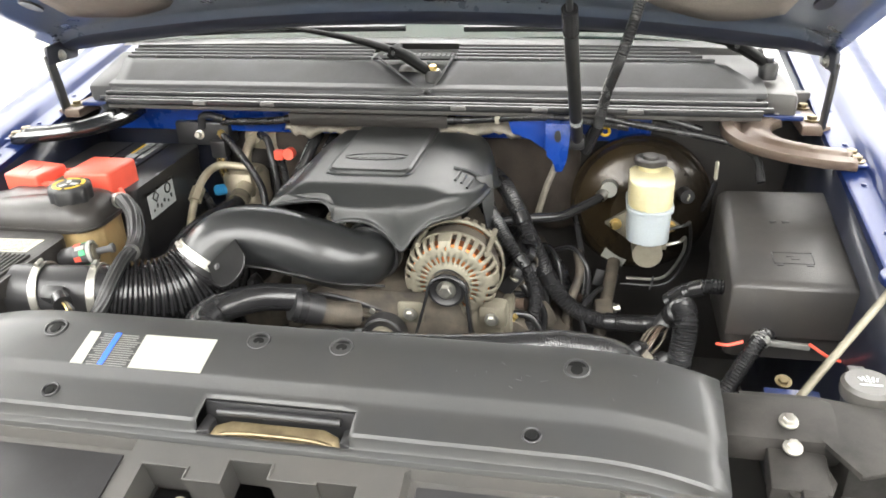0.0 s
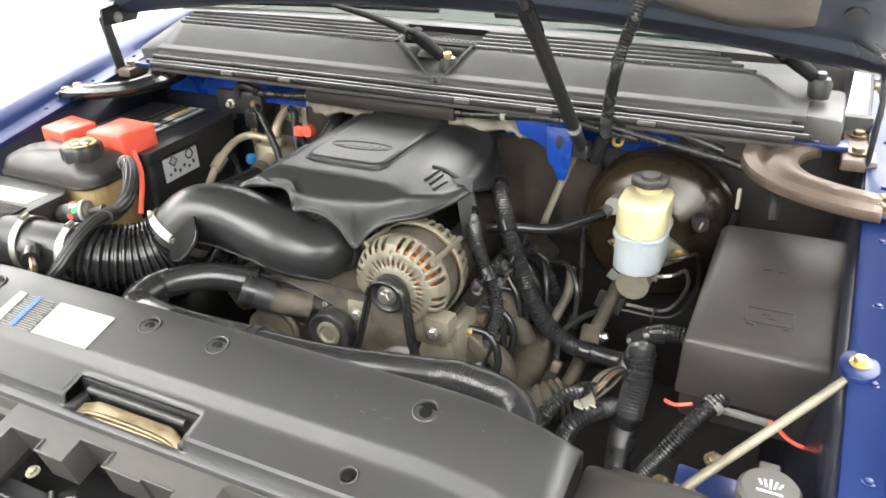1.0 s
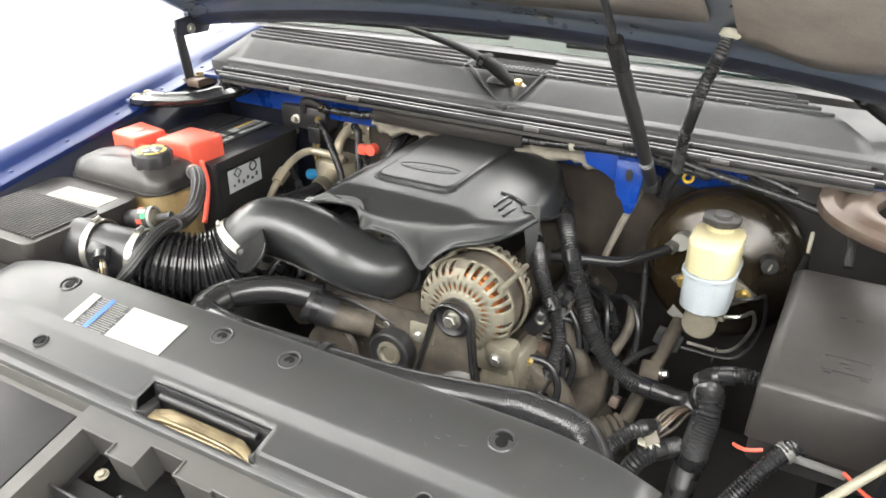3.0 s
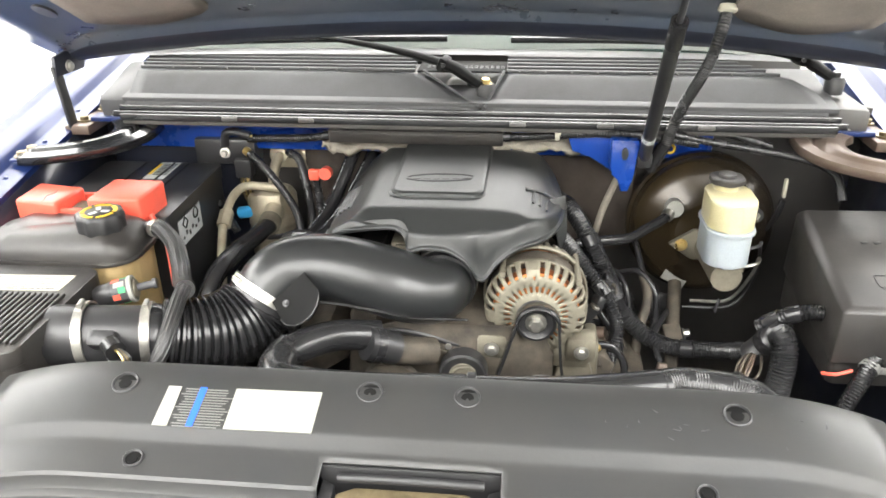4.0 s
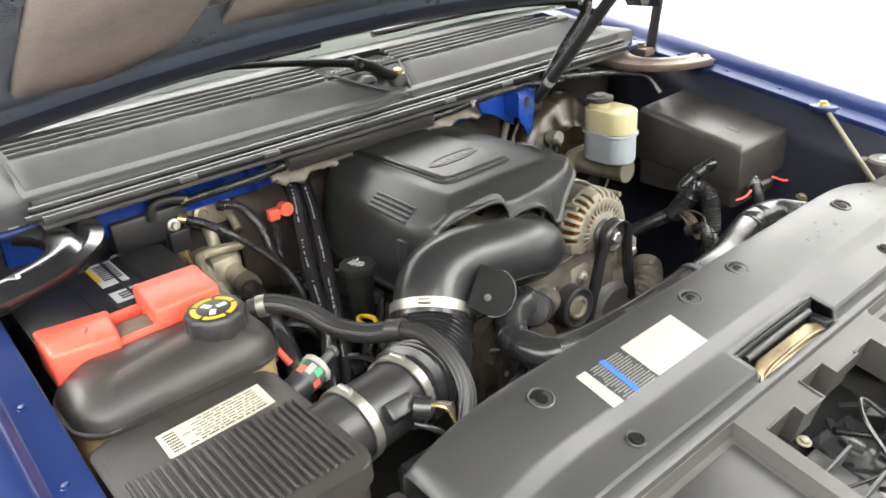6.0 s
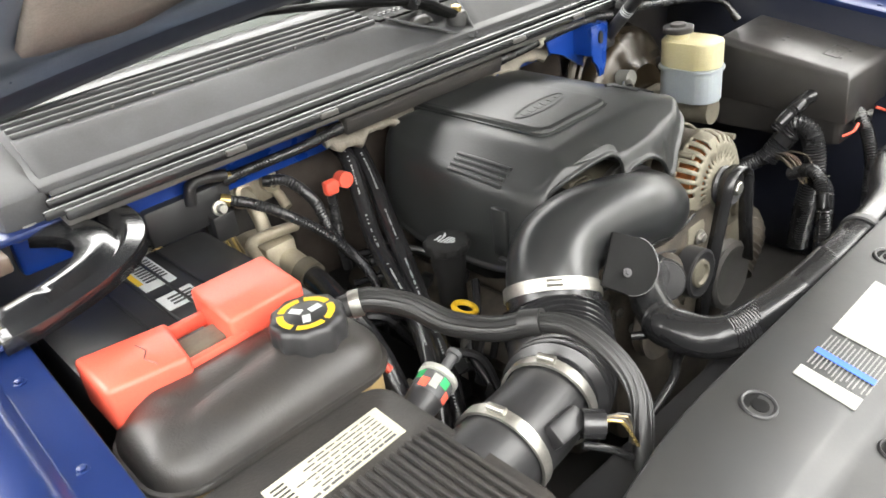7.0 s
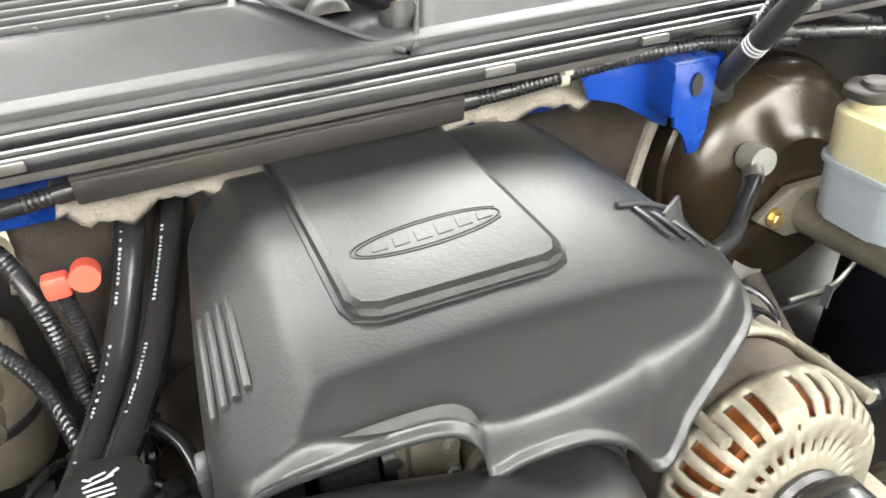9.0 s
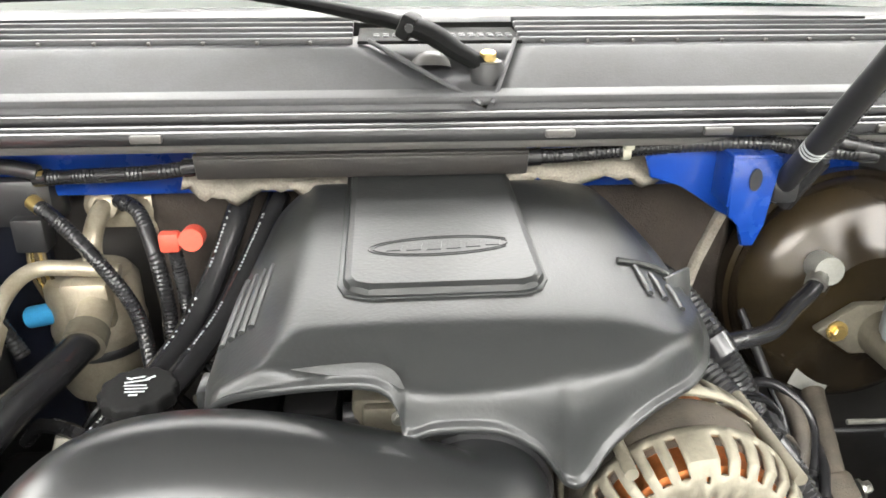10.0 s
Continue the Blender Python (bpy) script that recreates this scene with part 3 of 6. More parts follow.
for x0, x1, y in ((-0.148, -0.06, -0.105), (-0.148, -0.06, -0.150), (0.035, 0.104, -0.12)):
    part("pocket_rib", rbox(GM @ Vector(((x0 + x1) / 2, y, -0.05)), (x1 - x0, 0.004, 0.05), 0.001, (13, 0, 0)), BLACK, grille)
part("latch_bolt", bolt(GM @ Vector((-0.098, -0.066, -0.030)), (0, -0.2, 1), 0.006, 0.006), CAST, latch)
part("lever", rbox(GM @ Vector((0.02, -0.16, -0.03)), (0.012, 0.09, 0.012), 0.003, (13, 0, 35)), BLACK, latch)

# ---- engine cover ----
cover = thing("engine_cover", "satin black plastic engine cover with raised centre panel", "engine cover", (0, 0.54, 1.0))
# rim: foot x, y, z and crest x, y
EDGE = [(0.046, 0.343, 1.093, 0.048, 0.366), (0.058, 0.343, 1.093, 0.058, 0.367), (0.076, 0.350, 1.117, 0.074, 0.369), (0.104, 0.360, 1.137, 0.098, 0.375),
        (0.141, 0.383, 1.142, 0.126, 0.393), (0.161, 0.410, 1.144, 0.144, 0.418), (0.176, 0.455, 1.143, 0.162, 0.458), (0.184, 0.52, 1.138, 0.170, 0.520),
        (0.190, 0.58, 1.12, 0.166, 0.578), (0.180, 0.655, 1.11, 0.158, 0.648), (0.145, 0.730, 1.11, 0.130, 0.708), (0.04, 0.742, 1.12, 0.04, 0.722), (-0.05, 0.742, 1.12, -0.05, 0.722),
        (-0.14, 0.738, 1.10, -0.132, 0.718), (-0.195, 0.715, 1.05, -0.172, 0.690), (-0.210, 0.63, 1.02, -0.185, 0.61), (-0.216, 0.50, 1.02, -0.197, 0.50), (-0.218, 0.43, 1.03, -0.197, 0.435),
        (-0.212, 0.387, 1.05, -0.192, 0.402), (-0.203, 0.376, 1.11, -0.186, 0.393), (-0.193, 0.373, 1.138, -0.180, 0.387), (-0.178, 0.372, 1.150, -0.170, 0.384), (-0.136, 0.364, 1.162, -0.134, 0.375),
        (-0.092, 0.355, 1.170, -0.092, 0.367), (-0.074, 0.351, 1.167, -0.074, 0.364), (-0.0655, 0.347, 1.155, -0.062, 0.361), (-0.061, 0.344, 1.136, -0.054, 0.358), (-0.040, 0.342, 1.142, -0.038, 0.357),
        (-0.003, 0.342, 1.140, -0.003, 0.359), (0.024, 0.342, 1.124, 0.024, 0.362), (0.037, 0.342, 1.107, 0.038, 0.364)]


def soft_min(a, b, k=0.004):
    h = max(k - abs(a - b), 0.0) / k
    return min(a, b) - h * h * k * 0.25


def cover_z(x, y):
    """Top of the cover: flat plateau, front slope, falling sides, and the hood over the left opening."""
    plateau = 1.1870 - 0.10 * (x + 0.02) ** 2
    slope = 1.1845 + (y - 0.398) * 0.42
    z = soft_min(plateau, slope)
    fold_y, fold_z = 0.376 + (-0.075 - x) * 0.22, 1.1765 - (-0.075 - x) * 0.06
    hood_top = fold_z if y > fold_y else fold_z - (fold_y - y) * 0.62
    hood_top -= max(0.0, x + 0.082) ** 2 * 45
    z = -soft_min(-z, -hood_top, 0.006) if y < 0.43 else z
    z = soft_min(z, 1.1625 + (x + 0.175) * 0.66, 0.006)
    z = soft_min(z, 1.148 + (x + 0.198) * 1.9, 0.006)
    z = soft_min(z, 1.1825 - (x - 0.115) * 0.26, 0.006)
    z = soft_min(z, 1.170 - (x - 0.155) * 0.9, 0.01)
    return soft_min(z, 1.186 - (y - 0.700) * 0.5, 0.006)


def loop(points, k=7):
    """k points on each stretch of a smooth closed line."""
    ps, out = [Vector(p) for p in points], []
    n = len(ps)
    for i in range(n):
        a, b, c, d = ps[i - 1], ps[i], ps[(i + 1) % n], ps[(i + 2) % n]
        for j in range(k):
            t = j / k
            out.append(0.5 * ((2 * b) + (c - a) * t + (2 * a - 5 * b + 4 * c - d) * t * t + (3 * b - a - 3 * c + d) * t ** 3))
    return out


foot = loop([(x, y, z) for x, y, z, u, v in EDGE])
crest = [Vector((q.x, q.y, cover_z(q.x, q.y))) for q in loop([(u, v, 0) for x, y, z, u, v in EDGE])]


def inward(q, k):
    """A point on the cover's top, a share k of the way from the rim to its middle."""
    cx, cy = 0.3 * max(-0.1, min(0.1, q.x)), max(0.48, min(0.62, q.y))
    x, y = q.x + (cx - q.x) * k, q.y + (cy - q.y) * k
    return Vector((x, y, cover_z(x, y)))


def outward(p, d, dz):
    v = Vector((p.x, p.y - 0.53, 0)).normalized()
    return p + v * d + Vector((0, 0, dz))


def between(p, q, f, g):
    return Vector((p.x + (q.x - p.x) * f, p.y + (q.y - p.y) * f, p.z + (q.z - p.z) * g))


shell = bmesh.new()
ROWS = [[outward(p, -0.008, 0.014) for p in foot], [outward(p, -0.003, 0.001) for p in foot], [outward(p, 0.0005, -0.0015) for p in foot], [outward(p, 0.0035, 0.0) for p in foot],
        [outward(p, 0.0042, 0.0030) for p in foot], [outward(p, 0.003, 0.0055) for p in foot], [outward(p, -0.0005, 0.0062) for p in foot], [outward(p, -0.0018, 0.0085) for p in foot]]
ROWS += [[between(outward(p, -0.002, 0.009), q, h, v) for p, q in zip(foot, crest)] for h, v in ((0.14, 0.33), (0.28, 0.62), (0.46, 0.84), (0.70, 0.955))]
ROWS += [[inward(q, k) for q in crest] for k in (0, 0.02, 0.04, 0.06, 0.08, 0.10, 0.12, 0.14, 0.16, 0.18, 0.20, 0.22, 0.24, 0.26, 0.28, 0.30, 0.32, 0.35, 0.38, 0.43, 0.5, 0.6, 0.7, 0.8, 0.9)]
rings = [[shell.verts.new(p) for p in row] for row in ROWS]
for a, b in zip(rings, rings[1:]):
    for k in range(len(a)):
        k2 = (k + 1) % len(a)
        shell.faces.new((a[k], a[k2], b[k2], b[k]))
shell.faces.new(rings[-1])
part("shell", shell, COVERM, cover, "", 60)
PANEL = [(-0.107, 0.466), (-0.102, 0.452), (-0.087, 0.445), (0.030, 0.4465), (0.043, 0.452), (0.050, 0.467), (0.054, 0.716), (-0.109, 0.716)]
groove = part("panel_lip", prism([(x * 1.035, 0.5 + (y - 0.5) * 1.06 if y < 0.6 else y - 0.002) for x, y in PANEL], 1.176, 1.1883, 0.0010), COVERM, cover)
raised = part("raised_panel", prism(PANEL, 1.170, 1.1950, 0.0075, seg=2), COVERM, cover, "", 14)
em = pose(-0.028, 0.517, 1.1949, 0, 0, 5)
oval = bmesh.new()
for k in range(2):
    sweep([em @ Vector(((0.060 - 0.004 * k) * math.cos(radians(a)), (0.0185 - 0.0035 * k) * math.sin(radians(a)), 0.0)) for a in range(0 if k else 20, 361 if k else 340, 8)], 0.0008, 6, bm=oval)
part("emblem_ring", oval, COVERM, raised, "raised oval emblem")
for k in range(6):
    part("emblem_bar", prism([(-0.046 + k * 0.0165, -0.008 + abs(k - 2.5) * 0.0012), (-0.034 + k * 0.0165, -0.008 + abs(k - 2.5) * 0.0012), (-0.031 + k * 0.0165, 0.008 - abs(k - 2.5) * 0.0012), (-0.043 + k * 0.0165, 0.008 - abs(k - 2.5) * 0.0012)], -0.0005, 0.0007, 0.0004, m=em), COVERM, raised, "", 14)
for k in range(4):
    x0, x1 = -0.1985 + 0.0078 * k, -0.195 + 0.0075 * k
    line = [(x0 + (x1 - x0) * f, 0.446 + 0.105 * f, cover_z(x0 + (x1 - x0) * f, 0.446 + 0.105 * f) + 0.0012 - 0.004 * max(0, f - 0.6)) for f in span(0, 1, 9)]
    part("side_rib", hose(line, 0.0030, 8), COVERM, cover)
for (ax, ay), (bx, by) in (((0.132, 0.500), (0.130, 0.452)), ((0.143, 0.492), (0.141, 0.448)), ((0.155, 0.482), (0.152, 0.440))):
    part("vent_slat", hose([(ax, ay, cover_z(ax, ay) + 0.001), ((ax + bx) / 2, (ay + by) / 2, cover_z((ax + bx) / 2, (ay + by) / 2) + 0.0022), (bx, by, cover_z(bx, by) + 0.001)], 0.0026, 8), COVERM, cover)
part("notch_ledge", hose([(0.118, 0.505, 1.1835), (0.145, 0.5085, 1.1765), (0.168, 0.511, 1.165)], 0.0026, 8), COVERM, cover)
part("side_leg", prism([(0, 0), (0.034, 0.0), (0.030, -0.05), (0.020, -0.105), (0.010, -0.105), (0.006, -0.05)], -0.002, 0.002, 0.001, m=pose(0.158, 0.500, 1.168, 75, 0, 35)), COVERM, cover)
part("side_bracket", prism([(-0.217, 0.424), (-0.208, 0.424), (-0.208, 0.452), (-0.217, 0.452)], 1.050, 1.123, 0.003), COVERM, cover)
part("side_tab", rbox((-0.219, 0.420, 1.050), (0.012, 0.034, 0.006), 0.002), COVERM, cover)
# throttle body and ducts inside the opening
throttle = thing("throttle_body", "cast aluminium throttle body under the engine cover", "throttle body", (-0.08, 0.42, 1.03))
part("casting", rbox((-0.080, 0.432, 1.085), (0.042, 0.05, 0.075), 0.006), CAST, throttle)
part("flange", rbox((-0.076, 0.404, 1.100), (0.034, 0.010, 0.040), 0.004), CAST, throttle)
part("boss", lathe([(0, 0), (0.011, 0), (0.011, 0.022), (0, 0.022)], aim((-0.108, 0.418, 1.10), (1, 0, 0)), 16), BLACK, throttle, "black motor cap")
for z in (1.09, 1.112):
    part("bolt", bolt((-0.066, 0.398, z), (0, -1, 0.2), 0.004, 0.005), STEEL, throttle)
runner = thing("intake_manifold", "matte black plastic intake manifold runners", "intake manifold", (-0.15, 0.46, 1.02))
part("runner", prism(rounded(-0.150, -0.112, 0.395, 0.56, 0.01), 1.03, 1.120, 0.008, m=pose(0, 0, 0)), DULL, runner)
part("runner", prism(rounded(-0.195, -0.158, 0.400, 0.56, 0.008), 1.00, 1.108, 0.008), DULL, runner)
part("plenum", prism(rounded(-0.19, 0.12, 0.47, 0.68, 0.03), 0.98, 1.12, 0.01), DULL, runner)

# ---- intake tube, bellows and air box ----
tube = thing("intake_tube", "glossy black moulded intake tube with side bracket", "intake tube", (-0.12, 0.31, 1.0))
tp = curve([(-0.010, 0.362, 1.072), (-0.014, 0.342, 1.074), (-0.028, 0.325, 1.078), (-0.06, 0.318, 1.088), (-0.10, 0.318, 1.100), (-0.15, 0.322, 1.110), (-0.20, 0.323, 1.114), (-0.242, 0.317, 1.110), (-0.266, 0.305, 1.096), (-0.281, 0.292, 1.076)], 0.006)
part("tube", sweep(tp, [0.049 + 0.010 * min(1, i / len(tp) * 4) - 0.003 * i / len(tp) for i in range(len(tp))], 40, flat=0.94), TUBEM, tube)
part("end_ring", lathe([(0.046, -0.010), (0.0525, -0.009), (0.0535, 0.0), (0.0525, 0.009), (0.046, 0.010)], aim((-0.009, 0.372, 1.071), (0.1, 1, 0)), 40), BLACK, tube)
part("end_clamp", lathe([(0.048, -0.005), (0.0545, -0.005), (0.0545, 0.005), (0.048, 0.005)], aim((-0.009, 0.386, 1.071), (0.1, 1, 0)), 40), STEEL, tube, "steel band clamp")
part("clamp_screw", lathe([(0, 0), (0.0045, 0), (0.0045, 0.02), (0, 0.02)], aim((0.040, 0.384, 1.095), (0.45, 0, -0.9)), 10), STEEL, tube)
part("bracket", prism([(-0.034, 0.012), (0.034, 0.012)] + [(0.036 * math.cos(radians(a)), -0.022 + 0.030 * math.sin(radians(a))) for a in range(0, -181, -20)], -0.003, 0.003, 0.002,
     m=pose(-0.215, 0.238, 1.108, 50, 0, -25) @ pose(0, 0, 0, 0, 0, 58) @ pose(0, 0.010, 0)), DULL, tube)
part("seam", hose([(0.035, 0.292, 1.050), (-0.04, 0.272, 1.062), (-0.11, 0.264, 1.078), (-0.17, 0.262, 1.088), (-0.215, 0.255, 1.092)], 0.0022, 8), RUBBER, tube)
part("bracket_rim", sweep([pose(-0.215, 0.238, 1.108, 50, 0, -25) @ pose(0, 0, 0, 0, 0, 58) @ pose(0, 0.010, 0) @ Vector((0.036 * math.cos(radians(a)), -0.022 + 0.030 * math.sin(radians(a)), 0.003)) for a in range(0, -181, -12)], 0.0011, 6), RUBBER, tube)
part("bracket_bolt", bolt((-0.226, 0.225, 1.106), (-0.3, -0.7, 0.65), 0.0036, 0.004), GREYPL, tube)

bellows = thing("intake_bellows", "black ribbed rubber intake bellows with steel clamps", "intake bellows", (-0.36, 0.22, 1.0))
bp = curve([(-0.281, 0.292, 1.076), (-0.298, 0.274, 1.054), (-0.330, 0.240, 1.045), (-0.370, 0.208, 1.052), (-0.405, 0.190, 1.062), (-0.423, 0.183, 1.066)], 0.0028)
part("rubber", sweep(bp, [(0.0575 if i < 6 or i > len(bp) - 7 else 0.0655 if (i // 2) % 2 else 0.056) - 0.010 * i / len(bp) for i in range(len(bp))], 32), RUBBER, bellows)


def clamp(at, way, r, parent, w=0.012):
    band = part("clamp", lathe([(r - 0.002, -w / 2), (r + 0.0012, -w / 2), (r + 0.0012, w / 2), (r - 0.002, w / 2)], aim(at, way), 36), STEEL, parent, "bright steel hose clamp")
    m = aim(at, way)
    part("clamp_screw", lathe([(0, 0), (0.004, 0), (0.004, 0.018), (0, 0.018)], m @ pose(-0.009, r + 0.004, 0, 0, 90, 0), 10), STEEL, band)
    return band


clamp((-0.279, 0.294, 1.078), (-0.498, -0.498, -0.711), 0.0580, bellows, 0.015)
clamp((-0.421, 0.184, 1.066), (-0.95, -0.28, 0.06), 0.0492, bellows, 0.013)
maf = thing("airflow_sensor", "black airflow sensor housing with clamp", "airflow sensor", (-0.46, 0.165, 1.0))
part("housing", hose([(-0.416, 0.186, 1.065), (-0.46, 0.175, 1.069), (-0.555, 0.163, 1.073)], 0.045, 28), BLACK, maf)
part("sensor", rbox((-0.460, 0.132, 1.090), (0.040, 0.024, 0.026), 0.005, (40, 0, 0)), BLACK, maf)
part("sensor_plug", hose([(-0.446, 0.122, 1.091), (-0.431, 0.108, 1.088)], 0.014, 14), RUBBER, maf)
for k in range(4):
    part("sensor_wire", hose([(-0.434 + 0.003 * k, 0.110, 1.091), (-0.418 + 0.004 * k, 0.098, 1.087), (-0.408, 0.086 + 0.003 * k, 1.057)], 0.0018, 6), (YZINC, DIRTY, BRASS, INK)[k], maf)
part("wire", hose([(-0.45, 0.118, 1.07), (-0.43, 0.10, 1.06), (-0.40, 0.09, 1.03)], 0.004), RUBBER, maf)
clamp((-0.505, 0.169, 1.072), (-0.98, -0.18, -0.03), 0.0485, maf, 0.013)

box = thing("air_box", "black plastic air filter box with ribbed lid", "air filter box", (-0.64, 0.17, 0.9))
part("base", prism(rounded(-0.762, -0.547, 0.060, 0.292, 0.02), 0.92, 1.085, 0.004), DUSTY, box)
lid = part("lid", prism(rounded(-0.767, -0.542, 0.055, 0.297, 0.022), 1.085, 1.113, 0.010, seg=3), DUSTY, box)
for k in range(23):
    part("rib", rbox((-0.751 + 0.0089 * k, 0.142, 1.1140), (0.0046, 0.132, 0.008), 0.0015), DUSTY, lid)
lab = part("label", prism([(-0.702, 0.214), (-0.571, 0.221), (-0.569, 0.268), (-0.700, 0.261)], 1.1132, 1.1142, 0), IVORY, lid, "aged ivory instruction label")
random.seed(8)
for k in range(8):
    x = -0.580
    while x > -0.672 + 0.03 * random.random():
        w = random.uniform(0.004, 0.014)
        part("print_line", rbox((x - w / 2, 0.2225 + 0.0053 * k + (x + 0.62) * 0.052, 1.1145), (w, 0.0013 if k else 0.0024, 0.0004), 0, (0, 0, 3)), GREYPL, lab)
        x -= w + random.uniform(0.0015, 0.003)
for k in range(7):
    part("print_bar", rbox((-0.688, 0.221 + 0.0055 * k, 1.1145), (0.014, 0.002, 0.0004), 0, (0, 0, 3)), INK, lab)

# ---- coolant tank ----
tank = thing("coolant_tank", "black and amber plastic coolant tank with screw cap", "coolant tank", (-0.63, 0.36, 0.9))
tk = bmesh.new()
tr = []
for inset, h in ((0.0, 0.0), (0.001, 0.018), (0.006, 0.034), (0.014, 0.047), (0.026, 0.056), (0.042, 0.060), (0.060, 0.061)):
    tr.append([tk.verts.new((x, y, 1.116 + h * 0.66 * (1.0 + 0.9 * (x + 0.63)) + (0.0022 * math.sin(30 * x + 20 * y) + 0.0018 * math.sin(67 * x - 48 * y) + 0.0012 * math.sin(120 * x + 90 * y)) * (h > 0.03))) for x, y in rounded(-0.765 + inset, -0.505 - inset, 0.304 + inset, 0.440 - inset, max(0.006, 0.046 - inset * 0.6), 8)])
for a, b in zip(tr, tr[1:]):
    for k in range(len(a)):
        tk.faces.new((a[k], a[(k + 1) % len(a)], b[(k + 1) % len(a)], b[k]))
bmesh.ops.poke(tk, faces=[tk.faces.new(tr[-1])])
part("upper_shell", tk, DUSTY, tank, "dusty black upper shell", 60)
part("seam", prism(rounded(-0.769, -0.501, 0.300, 0.444, 0.047), 1.110, 1.117, 0.002), DUSTY, tank)
part("lower_shell", prism(rounded(-0.762, -0.508, 0.306, 0.438, 0.045), 0.93, 1.112, 0.012), AMBER, tank, "amber translucent lower shell")


def knob_cap(at, r, h, mat, parent, lobes=10, name="cap"):
    m = Matrix.Translation(at)
    bm = bmesh.new()
    seg = lobes * 6
    rows = []
    for z, k in ((0, 0.96), (h * 0.1, 1), (h * 0.8, 1), (h * 0.95, 0.95), (h, 0.88)):
        rows.append([bm.verts.new(m @ Vector((math.cos(a) * q, math.sin(a) * q, z))) for a, q in
                     [(2 * math.pi * i / seg, r * k * (1 - 0.07 * (0.5 + 0.5 * math.cos(lobes * 2 * math.pi * i / seg)))) for i in range(seg)]])
    for a, b in zip(rows, rows[1:]):
        for i in range(seg):
            bm.faces.new((a[i], a[(i + 1) % seg], b[(i + 1) % seg], b[i]))
    bm.faces.new(rows[0][::-1])
    bm.faces.new(rows[-1])
    return part(name, bm, mat, parent)


part("neck", lathe([(0.03, 0), (0.03, 0.012), (0, 0.012)], pose(-0.567, 0.362, 1.142)), DUSTY, tank)
ccap = knob_cap((-0.567, 0.362, 1.150), 0.039, 0.032, BLACK, tank)
for k in range(5):
    part("cap_ring", sweep([Vector((-0.567 + 0.0255 * math.cos(radians(72 * k + a)), 0.362 + 0.0255 * math.sin(radians(72 * k + a)), 1.1822)) for a in range(0, 64, 6)], 0.0036, 8, flat=0.16), YELLOW, ccap, "yellow warning print")
for a in (0, 120, 240):
    part("cap_print", rbox((-0.567 + 0.011 * math.cos(radians(a)), 0.362 + 0.011 * math.sin(radians(a)), 1.1824), (0.013, 0.008, 0.0006), 0, (0, 0, a)), CLEAR, ccap)

# ---- battery ----
bat = thing("battery", "black car battery with red terminal covers", "battery", (-0.62, 0.56, 0.9))
part("case", prism(rounded(-0.745, -0.503, 0.455, 0.725, 0.012), 0.90, 1.105, 0.004), BLACK, bat)
part("top", prism(rounded(-0.747, -0.501, 0.452, 0.728, 0.012), 1.105, 1.132, 0.006), BLACK, bat)
part("side_label", rbox((-0.5015, 0.540, 1.082), (0.001, 0.10, 0.055), 0), CLEAR, bat, "grey side label with symbols")
for x0, x1, y0, y1, ink in ((-0.628, -0.586, 0.632, 0.722, 8), (-0.628, -0.583, 0.568, 0.606, 3)):
    lb = part("top_label", prism([(x0, y0), (x1, y0), (x1, y1), (x0, y1)], 1.1322, 1.1330, 0), CLEAR, bat, "grey printed top label")
    for k in range(ink):
        part("print_bar", rbox(((x0 + x1) / 2 + 0.004, y0 + 0.022 + 0.0082 * k - 0.012 * (ink == 3), 1.1332), ((x1 - x0) * 0.68, 0.0045, 0.0004), 0), INK, lb)
    if ink > 3:
        part("label_band", rbox((x0 + 0.004, (y0 + y1) / 2 + 0.006, 1.1334), (0.007, 0.060, 0.0004), 0), YELLOW, lb)
random.seed(21)
for k in range(6):
    part("print_bar", rbox((-0.5008, 0.505 + 0.014 * k, 1.068 + 0.006 * (k % 2)), (0.001, 0.006, random.uniform(0.004, 0.010)), 0), INK, bat)
part("print_ring", ring((-0.5009, 0.566, 1.094), (1, 0, 0), 0.010, 0.002, tube=4), INK, bat)
part("print_box", ring((-0.5008, 0.518, 1.094), (1, 0, 0), 0.011, 0.002, seg=4, tube=4), INK, bat)
for k in range(4):
    part("lid_ridge", rbox((-0.66 + 0.03 * k, 0.62, 1.133), (0.004, 0.20, 0.004), 0.001), BLACK, bat)
red = thing("terminal_cover", "bright red plastic battery terminal cover", "terminal cover", (-0.63, 0.45, 1.12))
part("outer_cap", prism([(-0.752, 0.420), (-0.672, 0.408), (-0.660, 0.486), (-0.752, 0.502)], 1.115, 1.172, 0.006, seg=3), RED, red)
part("inner_cap", prism([(-0.622, 0.420), (-0.530, 0.424), (-0.524, 0.514), (-0.617, 0.516)], 1.112, 1.178, 0.006, seg=3), RED, red)
part("crack", hose([(-0.700, 0.470, 1.1722), (-0.697, 0.452, 1.1724), (-0.704, 0.440, 1.1722), (-0.699, 0.424, 1.1722), (-0.701, 0.414, 1.170)], 0.0007, 5), RUST, red, "dark crack in the plastic")
for y in (0.422, 0.494):
    part("bridge", rbox((-0.64, y, 1.150), (0.07, 0.010, 0.016), 0.003), RED, red)
part("terminal", rbox((-0.64, 0.457, 1.145), (0.05, 0.035, 0.014), 0.004), CAST, red)
part("cable", hose([(-0.525, 0.445, 1.14), (-0.495, 0.425, 1.10), (-0.47, 0.38, 1.04)], 0.0052), RED, red, "red battery cable")

# ---- alternator ----
alt = thing("alternator", "cast aluminium alternator with copper windings", "alternator", (0.142, 0.35, 0.95))
